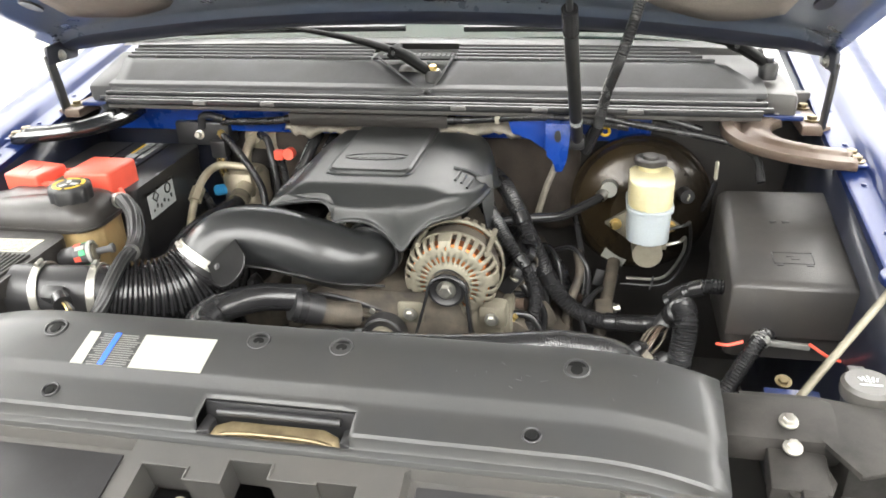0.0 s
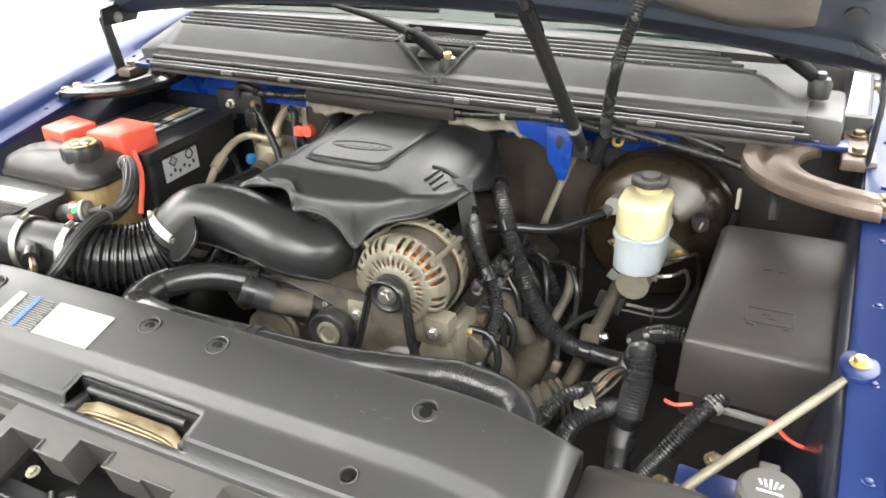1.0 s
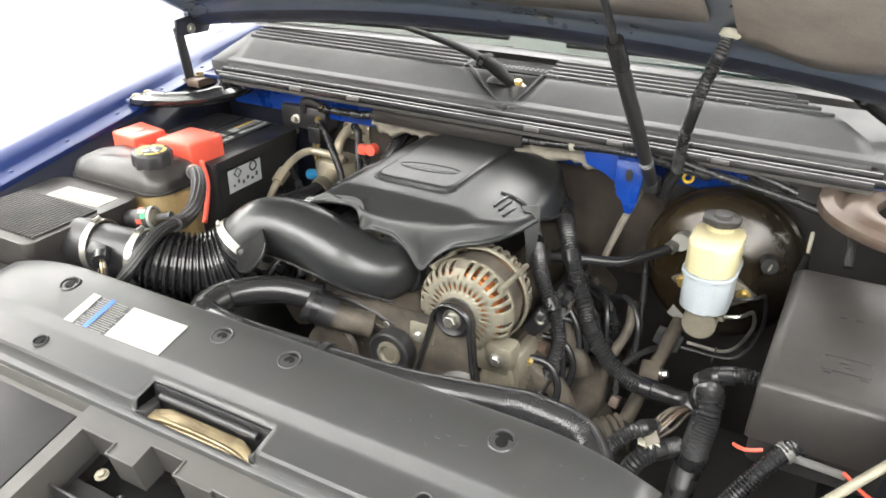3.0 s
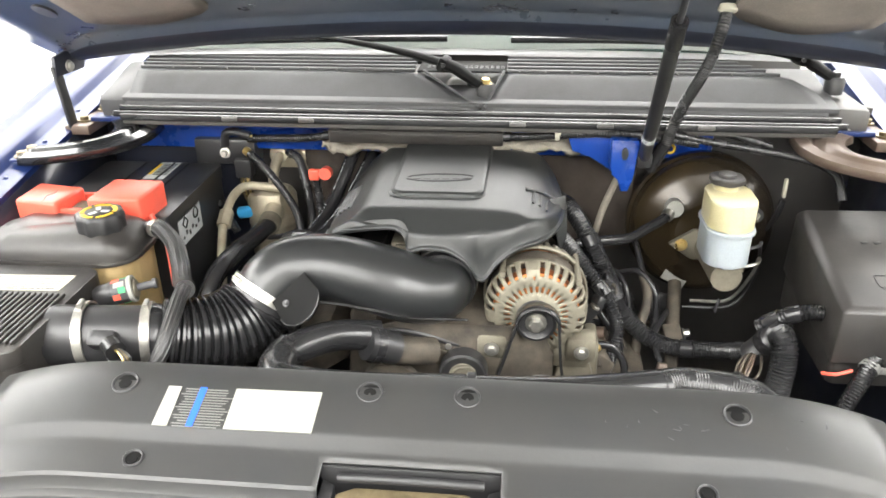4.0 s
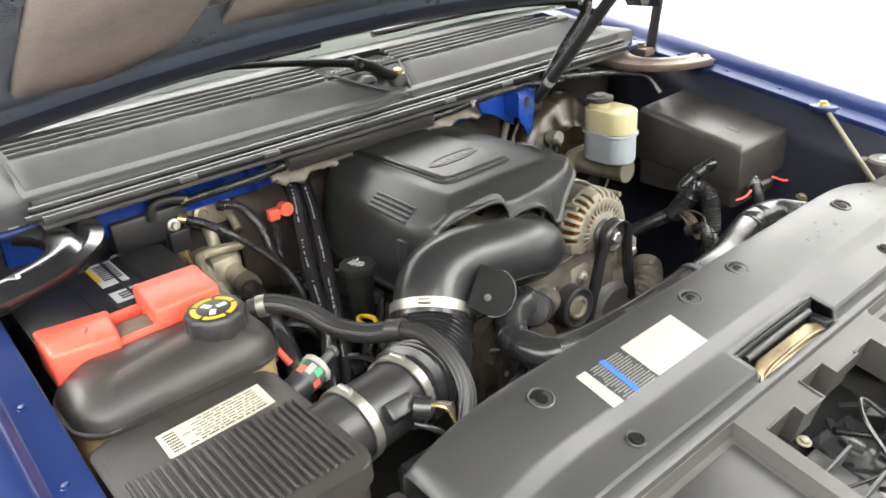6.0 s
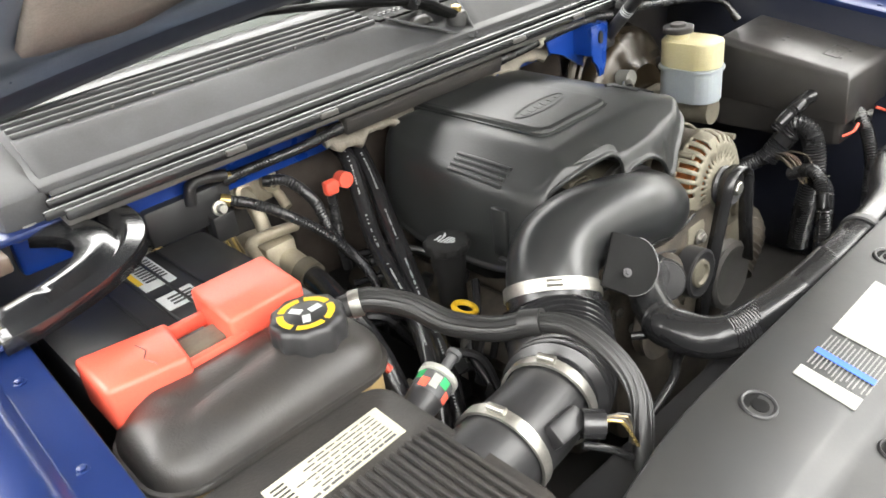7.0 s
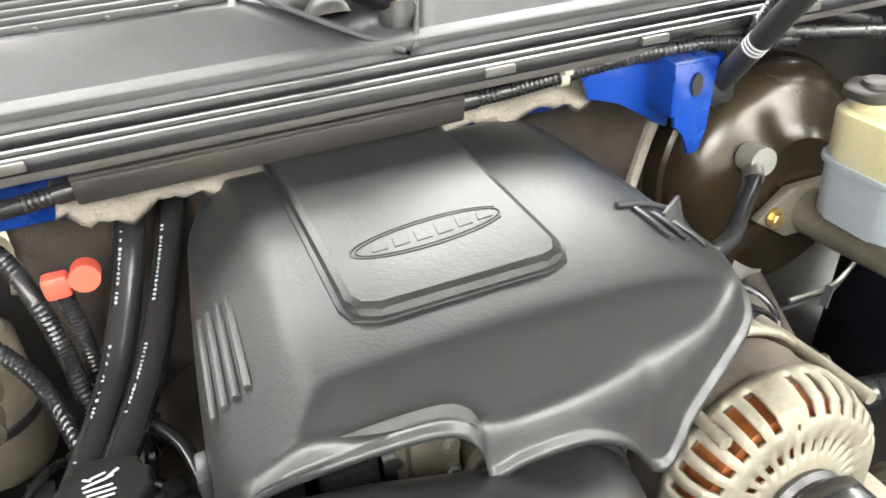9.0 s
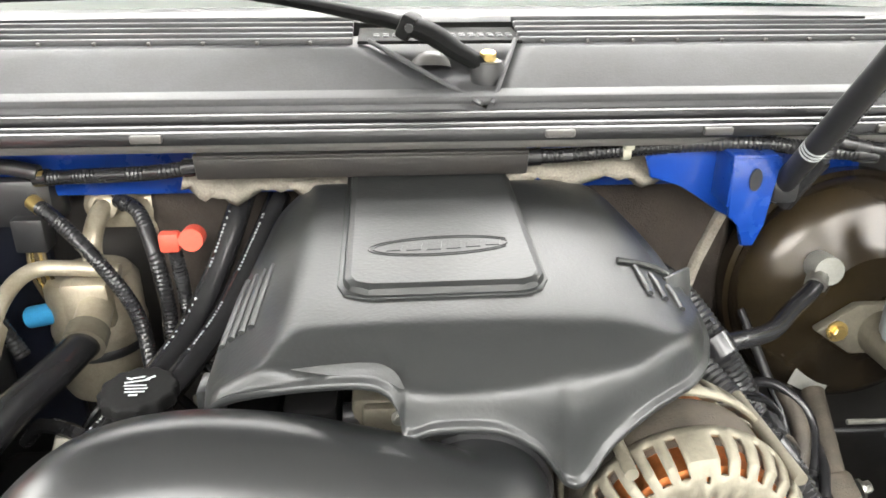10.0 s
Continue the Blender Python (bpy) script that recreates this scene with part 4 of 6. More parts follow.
ax = Vector((0, -1, 0.05)).normalized()
AM = aim((0.139, 0.327, 1.049), ax)
part("rear_housing", lathe([(0, -0.112), (0.05, -0.112), (0.060, -0.108), (0.060, -0.060), (0.0, -0.060)], AM, 40), COPPER, alt)
part("stator", lathe([(0.070, -0.066), (0.0765, -0.064), (0.0765, -0.026), (0.070, -0.022), (0, -0.02)], AM, 48), DIRTY, alt)
part("winding", lathe([(0.066, -0.03), (0.068, 0.004), (0.056, 0.008), (0, 0.008)], AM, 40), COPPER, alt, "copper windings")
front = bmesh.new()
seg = 128
prof = [(0.081, -0.024), (0.081, -0.016), (0.080, -0.006), (0.075, 0.006), (0.066, 0.012), (0.060, 0.013), (0.050, 0.0135), (0.040, 0.0145), (0.034, 0.016), (0.026, 0.018), (0.012, 0.018)]
rows = [[front.verts.new(AM @ Vector((r * math.cos(2 * math.pi * k / seg), r * math.sin(2 * math.pi * k / seg), z))) for k in range(seg)] for r, z in prof]
for i in range(len(prof) - 1):
    for k in range(seg):
        if (i in (1, 2, 3) and k % 4 in (1, 2) and k % 32 > 3) or (i == 6 and k % 4 in (0, 3)) or (i == 4 and k % 24 == 9):
            continue
        front.faces.new((rows[i][k], rows[i][(k + 1) % seg], rows[i + 1][(k + 1) % seg], rows[i + 1][k]))
thick(part("front_housing", front, CAST, alt, "", 30), 0.004, -1)
back = bmesh.new()
prof = [(0.081, -0.060), (0.081, -0.070), (0.079, -0.082), (0.075, -0.096), (0.066, -0.106), (0.040, -0.113), (0.0, -0.113)]
rows = [[back.verts.new(AM @ Vector((r * math.cos(2 * math.pi * k / seg), r * math.sin(2 * math.pi * k / seg), z))) for k in range(seg)] for r, z in prof[:-1]]
for i in range(len(prof) - 2):
    for k in range(seg):
        if i in (1, 2, 3) and k % 4 in (1, 2):
            continue
        back.faces.new((rows[i][k], rows[i + 1][k], rows[i + 1][(k + 1) % seg], rows[i][(k + 1) % seg]))
thick(part("back_housing", back, CAST, alt, "", 30), 0.004, 1)
for a in (40, 130, 220, 310):
    tp1 = Vector((0.083 * math.cos(radians(a)), 0.083 * math.sin(radians(a)), 0))
    part("through_bolt", hose([AM @ (tp1 + Vector((0, 0, -0.10))), AM @ (tp1 + Vector((0, 0, 0.004)))], 0.0048, 10), CAST, alt)
for x, z in ((0.072, 0.992), (0.212, 0.992)):
    ear = part("mounting_ear", rbox((x, 0.325, z), (0.05, 0.04, 0.045), 0.010), CAST, alt)
    part("bolt", bolt((x, 0.303, z), (0, -1, 0), 0.008, 0.009), STEEL, ear)
part("foot", prism([(0.06, 0.955), (0.225, 0.955), (0.235, 1.0), (0.05, 1.0)], 0, 0.03, 0.004, m=Matrix(((1, 0, 0, 0), (0, 0, 1, 0.315), (0, 1, 0, 0), (0, 0, 0, 1)))), CAST, alt)
pulley = part("pulley", lathe([(0.012, 0.018), (0.029, 0.018), (0.031, 0.022), (0.028, 0.026), (0.031, 0.030), (0.028, 0.034), (0.031, 0.038), (0.026, 0.041), (0.018, 0.036), (0, 0.036)], AM, 32), BLACK, alt)
part("nut", bolt(AM @ Vector((0, 0, 0.034)), ax, 0.011, 0.016), STEEL, pulley)

# belt and idler
idl = thing("idler_pulley", "black belt idler pulley with steel hub", "pulley", (0.029, 0.28, 0.9))
IM = aim((0.029, 0.300, 0.957), ax)
part("wheel", lathe([(0, 0), (0.030, 0), (0.038, 0.002), (0.038, 0.027), (0.034, 0.029), (0.030, 0.026), (0.022, 0.025), (0, 0.025)], IM, 36), BLACK, idl)
part("hub", lathe([(0.022, 0.025), (0.021, 0.029), (0.016, 0.030), (0.013, 0.026), (0, 0.026)], IM, 28), CAST, idl)
belt = thing("drive_belt", "black ribbed accessory drive belt", "drive belt", (0.1, 0.285, 0.8))
bl = bmesh.new()
bpts = [Vector((0.142 + 0.033 * math.cos(a), 0.286, 1.049 + 0.033 * math.sin(a))) for a in [radians(d) for d in range(-10, 191, 12)]]
bpts = [Vector((0.195, 0.286, 0.90)), Vector((0.18, 0.286, 0.98))] + bpts + [Vector((0.09, 0.286, 0.98)), Vector((0.065, 0.286, 0.90)), Vector((0.05, 0.286, 0.80))]
av = [[bl.verts.new(p + Vector((0, d, 0))) for d in (-0.011, 0.011)] for p in bpts]
for a, b in zip(av, av[1:]):
    bl.faces.new((a[0], a[1], b[1], b[0]))
thick(part("band", bl, RUBBER, belt), 0.004, 0)

# engine mass below
engine = thing("engine_block", "grimy cast engine block and front cover", "engine", (0, 0.5, 0.65))
part("block", rbox((0, 0.56, 0.85), (0.34, 0.42, 0.36), 0.03), DIRTY, engine)
part("front_cover", prism(rounded(-0.13, 0.17, 0.70, 1.03, 0.05), 0, 0.06, 0.012, m=Matrix(((1, 0, 0, 0), (0, 0, 1, 0.31), (0, 1, 0, 0), (0, 0, 0, 1)))), DIRTY, engine)
part("throttle_body", lathe([(0, 0), (0.048, 0), (0.048, 0.05), (0, 0.05)], aim((-0.01, 0.44, 1.07), (0.05, -1, 0)), 28), CAST, engine)
for s in (-1, 1):
    part("valve_cover", rbox((s * 0.225, 0.56, 0.925), (0.10, 0.40, 0.08), 0.025, (0, s * 35, 0)), DIRTY, engine)

# ---- brake booster and master cylinder ----
boost = thing("brake_booster", "black brake booster drum with painted bronze sheen", "brake booster", (0.485, 0.73, 0.9))
bax = Vector((0, -1, 0.10)).normalized()
BM = aim((0.467, 0.750, 1.030), bax)
part("shell", lathe([(0, -0.02), (0.135, -0.02), (0.143, 0.0), (0.143, 0.020), (0.138, 0.024), (0.138, 0.034), (0.132, 0.050), (0.11, 0.068), (0.075, 0.076), (0.06, 0.090), (0, 0.090)], BM, 56), BOOST, boost)
part("check_valve", hose([(0.402, 0.678, 1.088), (0.400, 0.650, 1.092)], 0.016, 20), WHITE, boost, "white check valve")
part("sticker", rbox((0.423, 0.673, 0.940), (0.05, 0.001, 0.036), 0, (-12, 28, 0)), WHITE, boost, "white barcode sticker")
mast = thing("master_cylinder", "aluminium master cylinder with translucent fluid reservoir", "master cylinder", (0.485, 0.57, 1.0))
part("body", hose([(0.469, 0.68, 1.018), (0.471, 0.59, 1.021), (0.473, 0.512, 1.024)], 0.027, 24), CAST, mast)
part("flange", prism([(-0.075, 0), (-0.03, 0.03), (0.03, 0.03), (0.075, 0), (0.03, -0.03), (-0.03, -0.03)], 0, 0.014, 0.004, m=aim((0.469, 0.655, 1.022), bax)), CAST, mast)
for s in (-1, 1):
    part("nut", bolt((0.469 + s * 0.052, 0.640, 1.024), bax, 0.008, 0.010), YZINC, mast)
part("lower_bowl", prism(rounded(0.434, 0.510, 0.504, 0.620, 0.030), 1.044, 1.106, 0.008, seg=3), MILK, mast, "milky lower bowl")
part("seam", prism(rounded(0.430, 0.514, 0.500, 0.624, 0.032), 1.104, 1.111, 0.002), MILK, mast)
part("upper_bowl", prism(rounded(0.433, 0.511, 0.503, 0.620, 0.032), 1.111, 1.161, 0.012, seg=3), CREAM, mast, "yellowed upper bowl")
part("neck", lathe([(0.022, 0), (0.022, 0.02), (0, 0.02)], pose(0.470, 0.592, 1.155)), CREAM, mast)
knob_cap((0.470, 0.592, 1.172), 0.031, 0.011, DUSTY, mast, 6)
part("cap_boss", lathe([(0.016, 0), (0.015, 0.005), (0.006, 0.006), (0, 0.004)], pose(0.470, 0.592, 1.183), 20), DUSTY, mast)

# ---- fuse box ----
fuse = thing("fuse_box", "black plastic fuse box with sloping lid", "fuse box", (0.69, 0.43, 0.9))
part("base", prism(rounded(0.590, 0.770, 0.314, 0.570, 0.012), 0.95, 1.02, 0.004), DUSTY, fuse)
fl = bmesh.new()
lo = [(0.584, 0.303, 0.994), (0.774, 0.298, 0.998), (0.776, 0.578, 1.02), (0.589, 0.580, 1.01)]
up = [(0.587, 0.307, 1.081), (0.772, 0.302, 1.084), (0.774, 0.576, 1.131), (0.592, 0.578, 1.123)]
tp4 = [(0.602, 0.316, 1.088), (0.764, 0.312, 1.091), (0.766, 0.570, 1.136), (0.604, 0.572, 1.132)]
vv = [[fl.verts.new(p) for p in q] for q in (lo, up, tp4)]
for a, b in zip(vv, vv[1:]):
    for k in range(4):
        fl.faces.new((a[k], a[(k + 1) % 4], b[(k + 1) % 4], b[k]))
fl.faces.new(vv[2])
fl.faces.new(vv[0][::-1])
bmesh.ops.bevel(fl, geom=fl.edges[:], offset=0.004, segments=2, profile=0.5, affect="EDGES", clamp_overlap=True)
flid = part("lid", fl, DUSTY, fuse)

# ---- upper radiator hose ----
rh = thing("radiator_hose", "fat black rubber radiator hose in a woven sleeve", "radiator hose", (0.1, 0.1, 0.95))
part("hose", hose([(-0.10, 0.27, 1.03), (-0.17, 0.235, 1.045), (-0.222, 0.17, 1.05), (-0.205, 0.11, 1.055), (-0.10, 0.082, 1.065), (0.05, 0.075, 1.075), (0.16, 0.085, 1.072),
                   (0.25, 0.115, 1.062), (0.34, 0.135, 1.060), (0.41, 0.125, 1.055), (0.45, 0.07, 1.045), (0.455, 0.0, 1.02)], 0.0235, 20), RUBBER, rh)
part("sleeve", loom([(-0.215, 0.19, 1.049), (-0.222, 0.165, 1.050), (-0.205, 0.11, 1.055), (-0.10, 0.082, 1.065), (0.045, 0.075, 1.0748)], 0.0246, 24, pitch=0.0038, depth=0.028), RUBBER, rh, "woven black sleeve")
part("sleeve", loom([(0.30, 0.127, 1.0605), (0.34, 0.135, 1.060), (0.41, 0.125, 1.055), (0.45, 0.07, 1.045), (0.454, 0.02, 1.027)], 0.0246, 24, pitch=0.0038, depth=0.028), RUBBER, rh)
part("collar", lathe([(0.0245, -0.006), (0.027, -0.005), (0.027, 0.005), (0.0245, 0.006)], aim((0.055, 0.075, 1.075), (1, 0.03, 0)), 24), BLACK, rh)

# ---- small things on the truck's right side (the picture's left) ----
vent = thing("vent_hose", "black ribbed rubber coolant vent hose", "hose", (-0.42, 0.28, 1.0))
part("upper_length", hose([(-0.505, 0.400, 1.137), (-0.478, 0.384, 1.141), (-0.446, 0.356, 1.127), (-0.424, 0.318, 1.107), (-0.401, 0.270, 1.107), (-0.378, 0.232, 1.120)], 0.0135, 14), HOSEM, vent)
part("lower_length", hose([(-0.381, 0.237, 1.119), (-0.370, 0.192, 1.126), (-0.366, 0.145, 1.110), (-0.372, 0.110, 1.080), (-0.398, 0.088, 1.040), (-0.415, 0.08, 0.99)], 0.0102, 14), HOSEM, vent)
part("hose_clip", lathe([(0.0135, -0.006), (0.0155, -0.006), (0.0155, 0.006), (0.0135, 0.006)], aim((-0.490, 0.391, 1.140), (0.8, -0.6, 0.15)), 20), STEEL, vent)

for VENT, VENT_R in (([(-0.488, 0.390, 1.140), (-0.478, 0.384, 1.141), (-0.446, 0.356, 1.127), (-0.424, 0.318, 1.107), (-0.401, 0.270, 1.107), (-0.378, 0.232, 1.120)], 0.0132),
                     ([(-0.381, 0.237, 1.119), (-0.370, 0.192, 1.126), (-0.366, 0.145, 1.110), (-0.372, 0.110, 1.080), (-0.398, 0.088, 1.040)], 0.0099)):
    VENT = curve(VENT, 0.008)
    for a in (-80, -48, -16, 16, 48, 80):
        rib = []
        for p, q in zip(VENT, VENT[1:]):
            side_way = (q - p).cross(Vector((0, 0, 1))).normalized()
            rise = side_way.cross(q - p).normalized()
            rib.append(p + side_way * (VENT_R * math.sin(radians(a))) + rise * (VENT_R * math.cos(radians(a))))
        part("hose_rib", sweep(rib, 0.0017, 6), HOSEM, vent)
part("hose_cuff", hose([(-0.386, 0.246, 1.116), (-0.376, 0.225, 1.122)], 0.0145, 16), HOSEM, vent)

ind = thing("filter_gauge", "clear filter restriction gauge with red and green label", "gauge", (-0.50, 0.27, 1.05))
IG = aim((-0.512, 0.266, 1.087), (0.94, 0.28, 0.16))
part("body", lathe([(0, -0.03), (0.012, -0.03), (0.017, -0.022), (0.0185, 0.0), (0, 0.0)], IG, 24), BLACK, ind)
gl = part("window", lathe([(0, 0.0), (0.0188, 0.0), (0.0188, 0.026), (0.017, 0.028), (0, 0.028)], IG, 28), GREYPL, ind, "clear gauge window")
part("window_lip", lathe([(0.0185, 0.024), (0.0215, 0.025), (0.0215, 0.031), (0.0185, 0.032)], IG, 28), WHITE, gl, "clear plastic lip")
for k in range(12):
    a, m, z, h = 30 * k, (RED, INK, GREENINK, RED, WHITE, GREENINK)[k % 6], (0.007, 0.013, 0.017)[k % 3], (0.011, 0.016, 0.010)[k % 3]
    part("label_patch", rbox((0, 0, 0), (0.0008, 0.009, h), 0), m, gl).matrix_local = IG @ pose(0, 0, 0, 0, 0, a) @ pose(0.0192, 0, z)
part("gauge_top", lathe([(0.0150, 0.028), (0.0150, 0.034), (0.012, 0.036), (0, 0.036)], IG, 24), CAST, ind)
part("stem", lathe([(0, 0.034), (0.006, 0.034), (0.006, 0.060), (0.0085, 0.060), (0.0085, 0.066), (0, 0.066)], IG, 16), GREYPL, ind)

acc = thing("accumulator", "beige aluminium air conditioning accumulator with pipes", "accumulator", (-0.40, 0.745, 0.9))
part("can", lathe([(0, 0.92), (0.042, 0.92), (0.046, 0.93), (0.046, 0.995), (0.0475, 0.998), (0.0475, 1.003), (0.046, 1.006), (0.046, 1.055), (0.040, 1.066), (0, 1.068)], pose(-0.412, 0.752, 0) @ Matrix.Diagonal((1.12, 1.12, 1, 1)), 36), BEIGEM, acc)
part("head_block", rbox((-0.404, 0.728, 1.045), (0.055, 0.055, 0.06), 0.010), BEIGEM, acc)
part("can_band", lathe([(0.052, 0.975), (0.0535, 0.977), (0.0535, 0.985), (0.052, 0.987)], pose(-0.412, 0.752, 0), 36), BLACK, acc)
part("riser_pipe", hose([(-0.402, 0.742, 1.06), (-0.403, 0.748, 1.10), (-0.400, 0.775, 1.125), (-0.396, 0.805, 1.127)], 0.011, 14), BEIGEM, acc)
part("side_pipe", hose([(-0.365, 0.715, 1.083), (-0.415, 0.712, 1.090), (-0.450, 0.698, 1.094), (-0.462, 0.655, 1.085), (-0.463, 0.600, 1.055), (-0.452, 0.54, 1.01), (-0.44, 0.50, 0.97)], 0.0085, 14), BEIGEM, acc)
part("pipe_nut", hose([(-0.463, 0.625, 1.070), (-0.462, 0.595, 1.052)], 0.014, 6), BEIGEM, acc)
part("port", hose([(-0.42, 0.722, 1.035), (-0.445, 0.724, 1.030)], 0.010, 12), BEIGEM, acc)
part("port_cap", hose([(-0.444, 0.724, 1.030), (-0.478, 0.728, 1.022)], 0.0125, 14), CYAN, acc, "bright blue port cap")
part("outlet", hose([(-0.396, 0.715, 1.045), (-0.393, 0.680, 1.036), (-0.392, 0.655, 1.030)], 0.019, 18), BEIGEM, acc)
part("outlet_collar", hose([(-0.393, 0.672, 1.034), (-0.392, 0.650, 1.029)], 0.0225, 18), CAST, acc)
part("outlet_hose", hose([(-0.392, 0.655, 1.030), (-0.402, 0.600, 1.030), (-0.420, 0.530, 1.028), (-0.436, 0.455, 1.010), (-0.445, 0.40, 0.95), (-0.447, 0.37, 0.88)], 0.0175, 16), RUBBER, acc)
plate = part("wall_plate", prism(rounded(-0.05, 0.05, -0.026, 0.026, 0.024), 0, 0.014, 0.004, m=aim((-0.372, 0.808, 1.128), (0, -1, 0.1))), BEIGEM, acc)
for dx in (-0.025, 0.02):
    part("fitting", lathe([(0.016, 0), (0.016, 0.012), (0.010, 0.014), (0.010, 0.006), (0, 0.006)], aim((-0.372 + dx, 0.795, 1.130), (0, -1, 0.2)), 20), BEIGEM, plate)
part("lower_fitting", hose([(-0.345, 0.79, 1.115), (-0.345, 0.765, 1.09)], 0.008, 12), BEIGEM, plate)

relay = thing("relay_block", "black connector block bolted to the firewall", "connector block", (-0.50, 0.76, 1.14))
part("block", rbox((-0.500, 0.772, 1.150), (0.13, 0.05, 0.055), 0.006), BLACK, relay)
part("plug", rbox((-0.462, 0.748, 1.118), (0.035, 0.03, 0.04), 0.004), BLACK, relay)
for k in range(5):
    part("wire", hose([(-0.470 + 0.004 * k, 0.742, 1.105), (-0.468 + 0.005 * k, 0.735, 1.07), (-0.455 + 0.005 * k, 0.74, 1.02)], 0.0022, 6), YZINC if k % 2 else BRASS, relay, "tan wire")
for x, y, z in ((-0.579, 0.790, 1.176), (-0.480, 0.700, 1.165), (-0.56, 0.79, 1.10), (-0.42, 0.785, 1.18)):
    part("stud", bolt((x, y, z), (0, -1, 0.15), 0.007, 0.014), STEEL, relay)

oil = thing("oil_filler", "black oil filler tube with lobed cap", "oil filler", (-0.28, 0.48, 0.95))
part("tube", lathe([(0, 0.90), (0.020, 0.90), (0.020, 1.03), (0.024, 1.05), (0.024, 1.074), (0, 1.074)], pose(-0.278, 0.478, 0.006), 28), DULL, oil)
ocap = knob_cap((-0.278, 0.478, 1.080), 0.032, 0.013, DULL, oil, 12)
for x, y, w, h, a in ((-0.002, 0.006, 0.020, 0.0014, 12), (0.006, 0.0095, 0.012, 0.0016, 35), (-0.009, 0.010, 0.006, 0.0014, -30), (-0.002, 0.0115, 0.010, 0.0014, 12), (-0.002, 0.0, 0.018, 0.0012, 0), (0.0, -0.0045, 0.018, 0.0012, 0), (0.0, -0.009, 0.016, 0.0012, 0), (0.0, -0.0135, 0.007, 0.0018, 0)):
    part("cap_print", rbox((-0.278 + x, 0.478 + y, 1.0943), (w, h, 0.0006), 0, (0, 0, a)), CLEAR, ocap)
dip = thing("dipstick", "yellow ring pull of the oil dipstick", "dipstick", (-0.307, 0.42, 0.98))
part("ring", ring((-0.305, 0.426, 1.018), (0.25, -0.15, 0.95), 0.015, 0.0040), YELLOW, dip)
part("tab", rbox((-0.318, 0.408, 1.012), (0.014, 0.016, 0.012), 0.004), YELLOW, dip)
part("tube", hose([(-0.318, 0.408, 1.008), (-0.322, 0.42, 0.96), (-0.30, 0.45, 0.88)], 0.005, 10), STEEL, dip)

redc = thing("service_port_cap", "bright red plastic service cap", "port cap", (-0.285, 0.70, 1.1))
part("body", rbox((-0.302, 0.700, 1.124), (0.022, 0.016, 0.022), 0.004), RED, redc)
part("knob", hose([(-0.278, 0.708, 1.127), (-0.278, 0.690, 1.129)], 0.0125, 18), RED, redc)
part("strap", rbox((-0.290, 0.696, 1.126), (0.016, 0.006, 0.010), 0.002), RED, redc)
part("stem", loom([(-0.300, 0.704, 1.113), (-0.298, 0.71, 1.05), (-0.30, 0.70, 0.98)], 0.008), LOOM, redc)


def lettered_hose(pts, r, seed, at):
    h = thing("heater_hose", "black heater hose with white printed lines", "heater hose", at, "heater hoses")
    part("hose", hose(pts, r, 16), RUBBER, h)
    line = curve(pts, 0.004)
    random.seed(seed)
    i = 6
    while i < len(line) - 4:
        if (i // 9) % 3 and random.random() < 0.85:
            n = random.choice((0.6, 0.8, 1.1, 1.3))
            tan = (line[min(i + 1, len(line) - 1)] - line[i - 1]).normalized()
            up = Vector((-0.35, -0.45, 0.8))
            up = (up - tan * up.dot(tan)).normalized()
            side = tan.cross(up)
            m = Matrix((tan, side, up)).transposed().to_4x4() @ pose(0, 0, 0, 0, 0, random.choice((0, 90, 60, 0)))
            part("print_mark", rbox((0, 0, 0), (0.0018 * n, 0.0026, 0.0004), 0, bm=None), CLEAR, h).matrix_local = Matrix.Translation(-h.location) @ Matrix.Translation(line[i] + up * (r + 0.0002)) @ m
        i += 1
    return h


lettered_hose([(-0.232, 0.775, 1.155), (-0.238, 0.735, 1.135), (-0.258, 0.690, 1.085), (-0.282, 0.640, 1.045), (-0.315, 0.560, 1.022), (-0.355, 0.47, 1.010), (-0.405, 0.385, 0.995), (-0.445, 0.33, 0.94)], 0.0135, 3, (-0.31, 0.55, 0.95))
lettered_hose([(-0.195, 0.775, 1.145), (-0.215, 0.715, 1.105), (-0.243, 0.650, 1.060), (-0.272, 0.590, 1.035), (-0.318, 0.500, 1.005), (-0.365, 0.41, 0.98), (-0.41, 0.34, 0.92)], 0.0135, 5, (-0.29, 0.53, 0.95))

for pts, r in (([(-0.455, 0.745, 1.155), (-0.42, 0.720, 1.140), (-0.375, 0.690, 1.105), (-0.335, 0.660, 1.060), (-0.315, 0.62, 1.01), (-0.31, 0.60, 0.95)], 0.0085),
               ([(-0.372, 0.770, 1.145), (-0.345, 0.745, 1.140), (-0.325, 0.715, 1.105), (-0.315, 0.70, 1.05), (-0.30, 0.66, 1.01), (-0.255, 0.64, 1.0)], 0.009),
               ([(-0.56, 0.76, 1.12), (-0.535, 0.745, 1.08), (-0.53, 0.70, 1.03), (-0.50, 0.65, 1.0)], 0.008),
               ([(-0.60, 0.74, 1.075), (-0.54, 0.71, 1.07), (-0.50, 0.69, 1.055), (-0.47, 0.68, 1.00)], 0.009)):
    lm = thing("wire_loom", "black corrugated wire loom", "wire loom", pts[0], "wire looms")
    part("sleeve", loom(pts, r), LOOM, lm)
    part("end_tape", hose([pts[0], (Vector(pts[0]) * 0.7 + Vector(pts[1]) * 0.3)], r * 1.05, 10), YZINC if r < 0.0086 else RUBBER, lm)

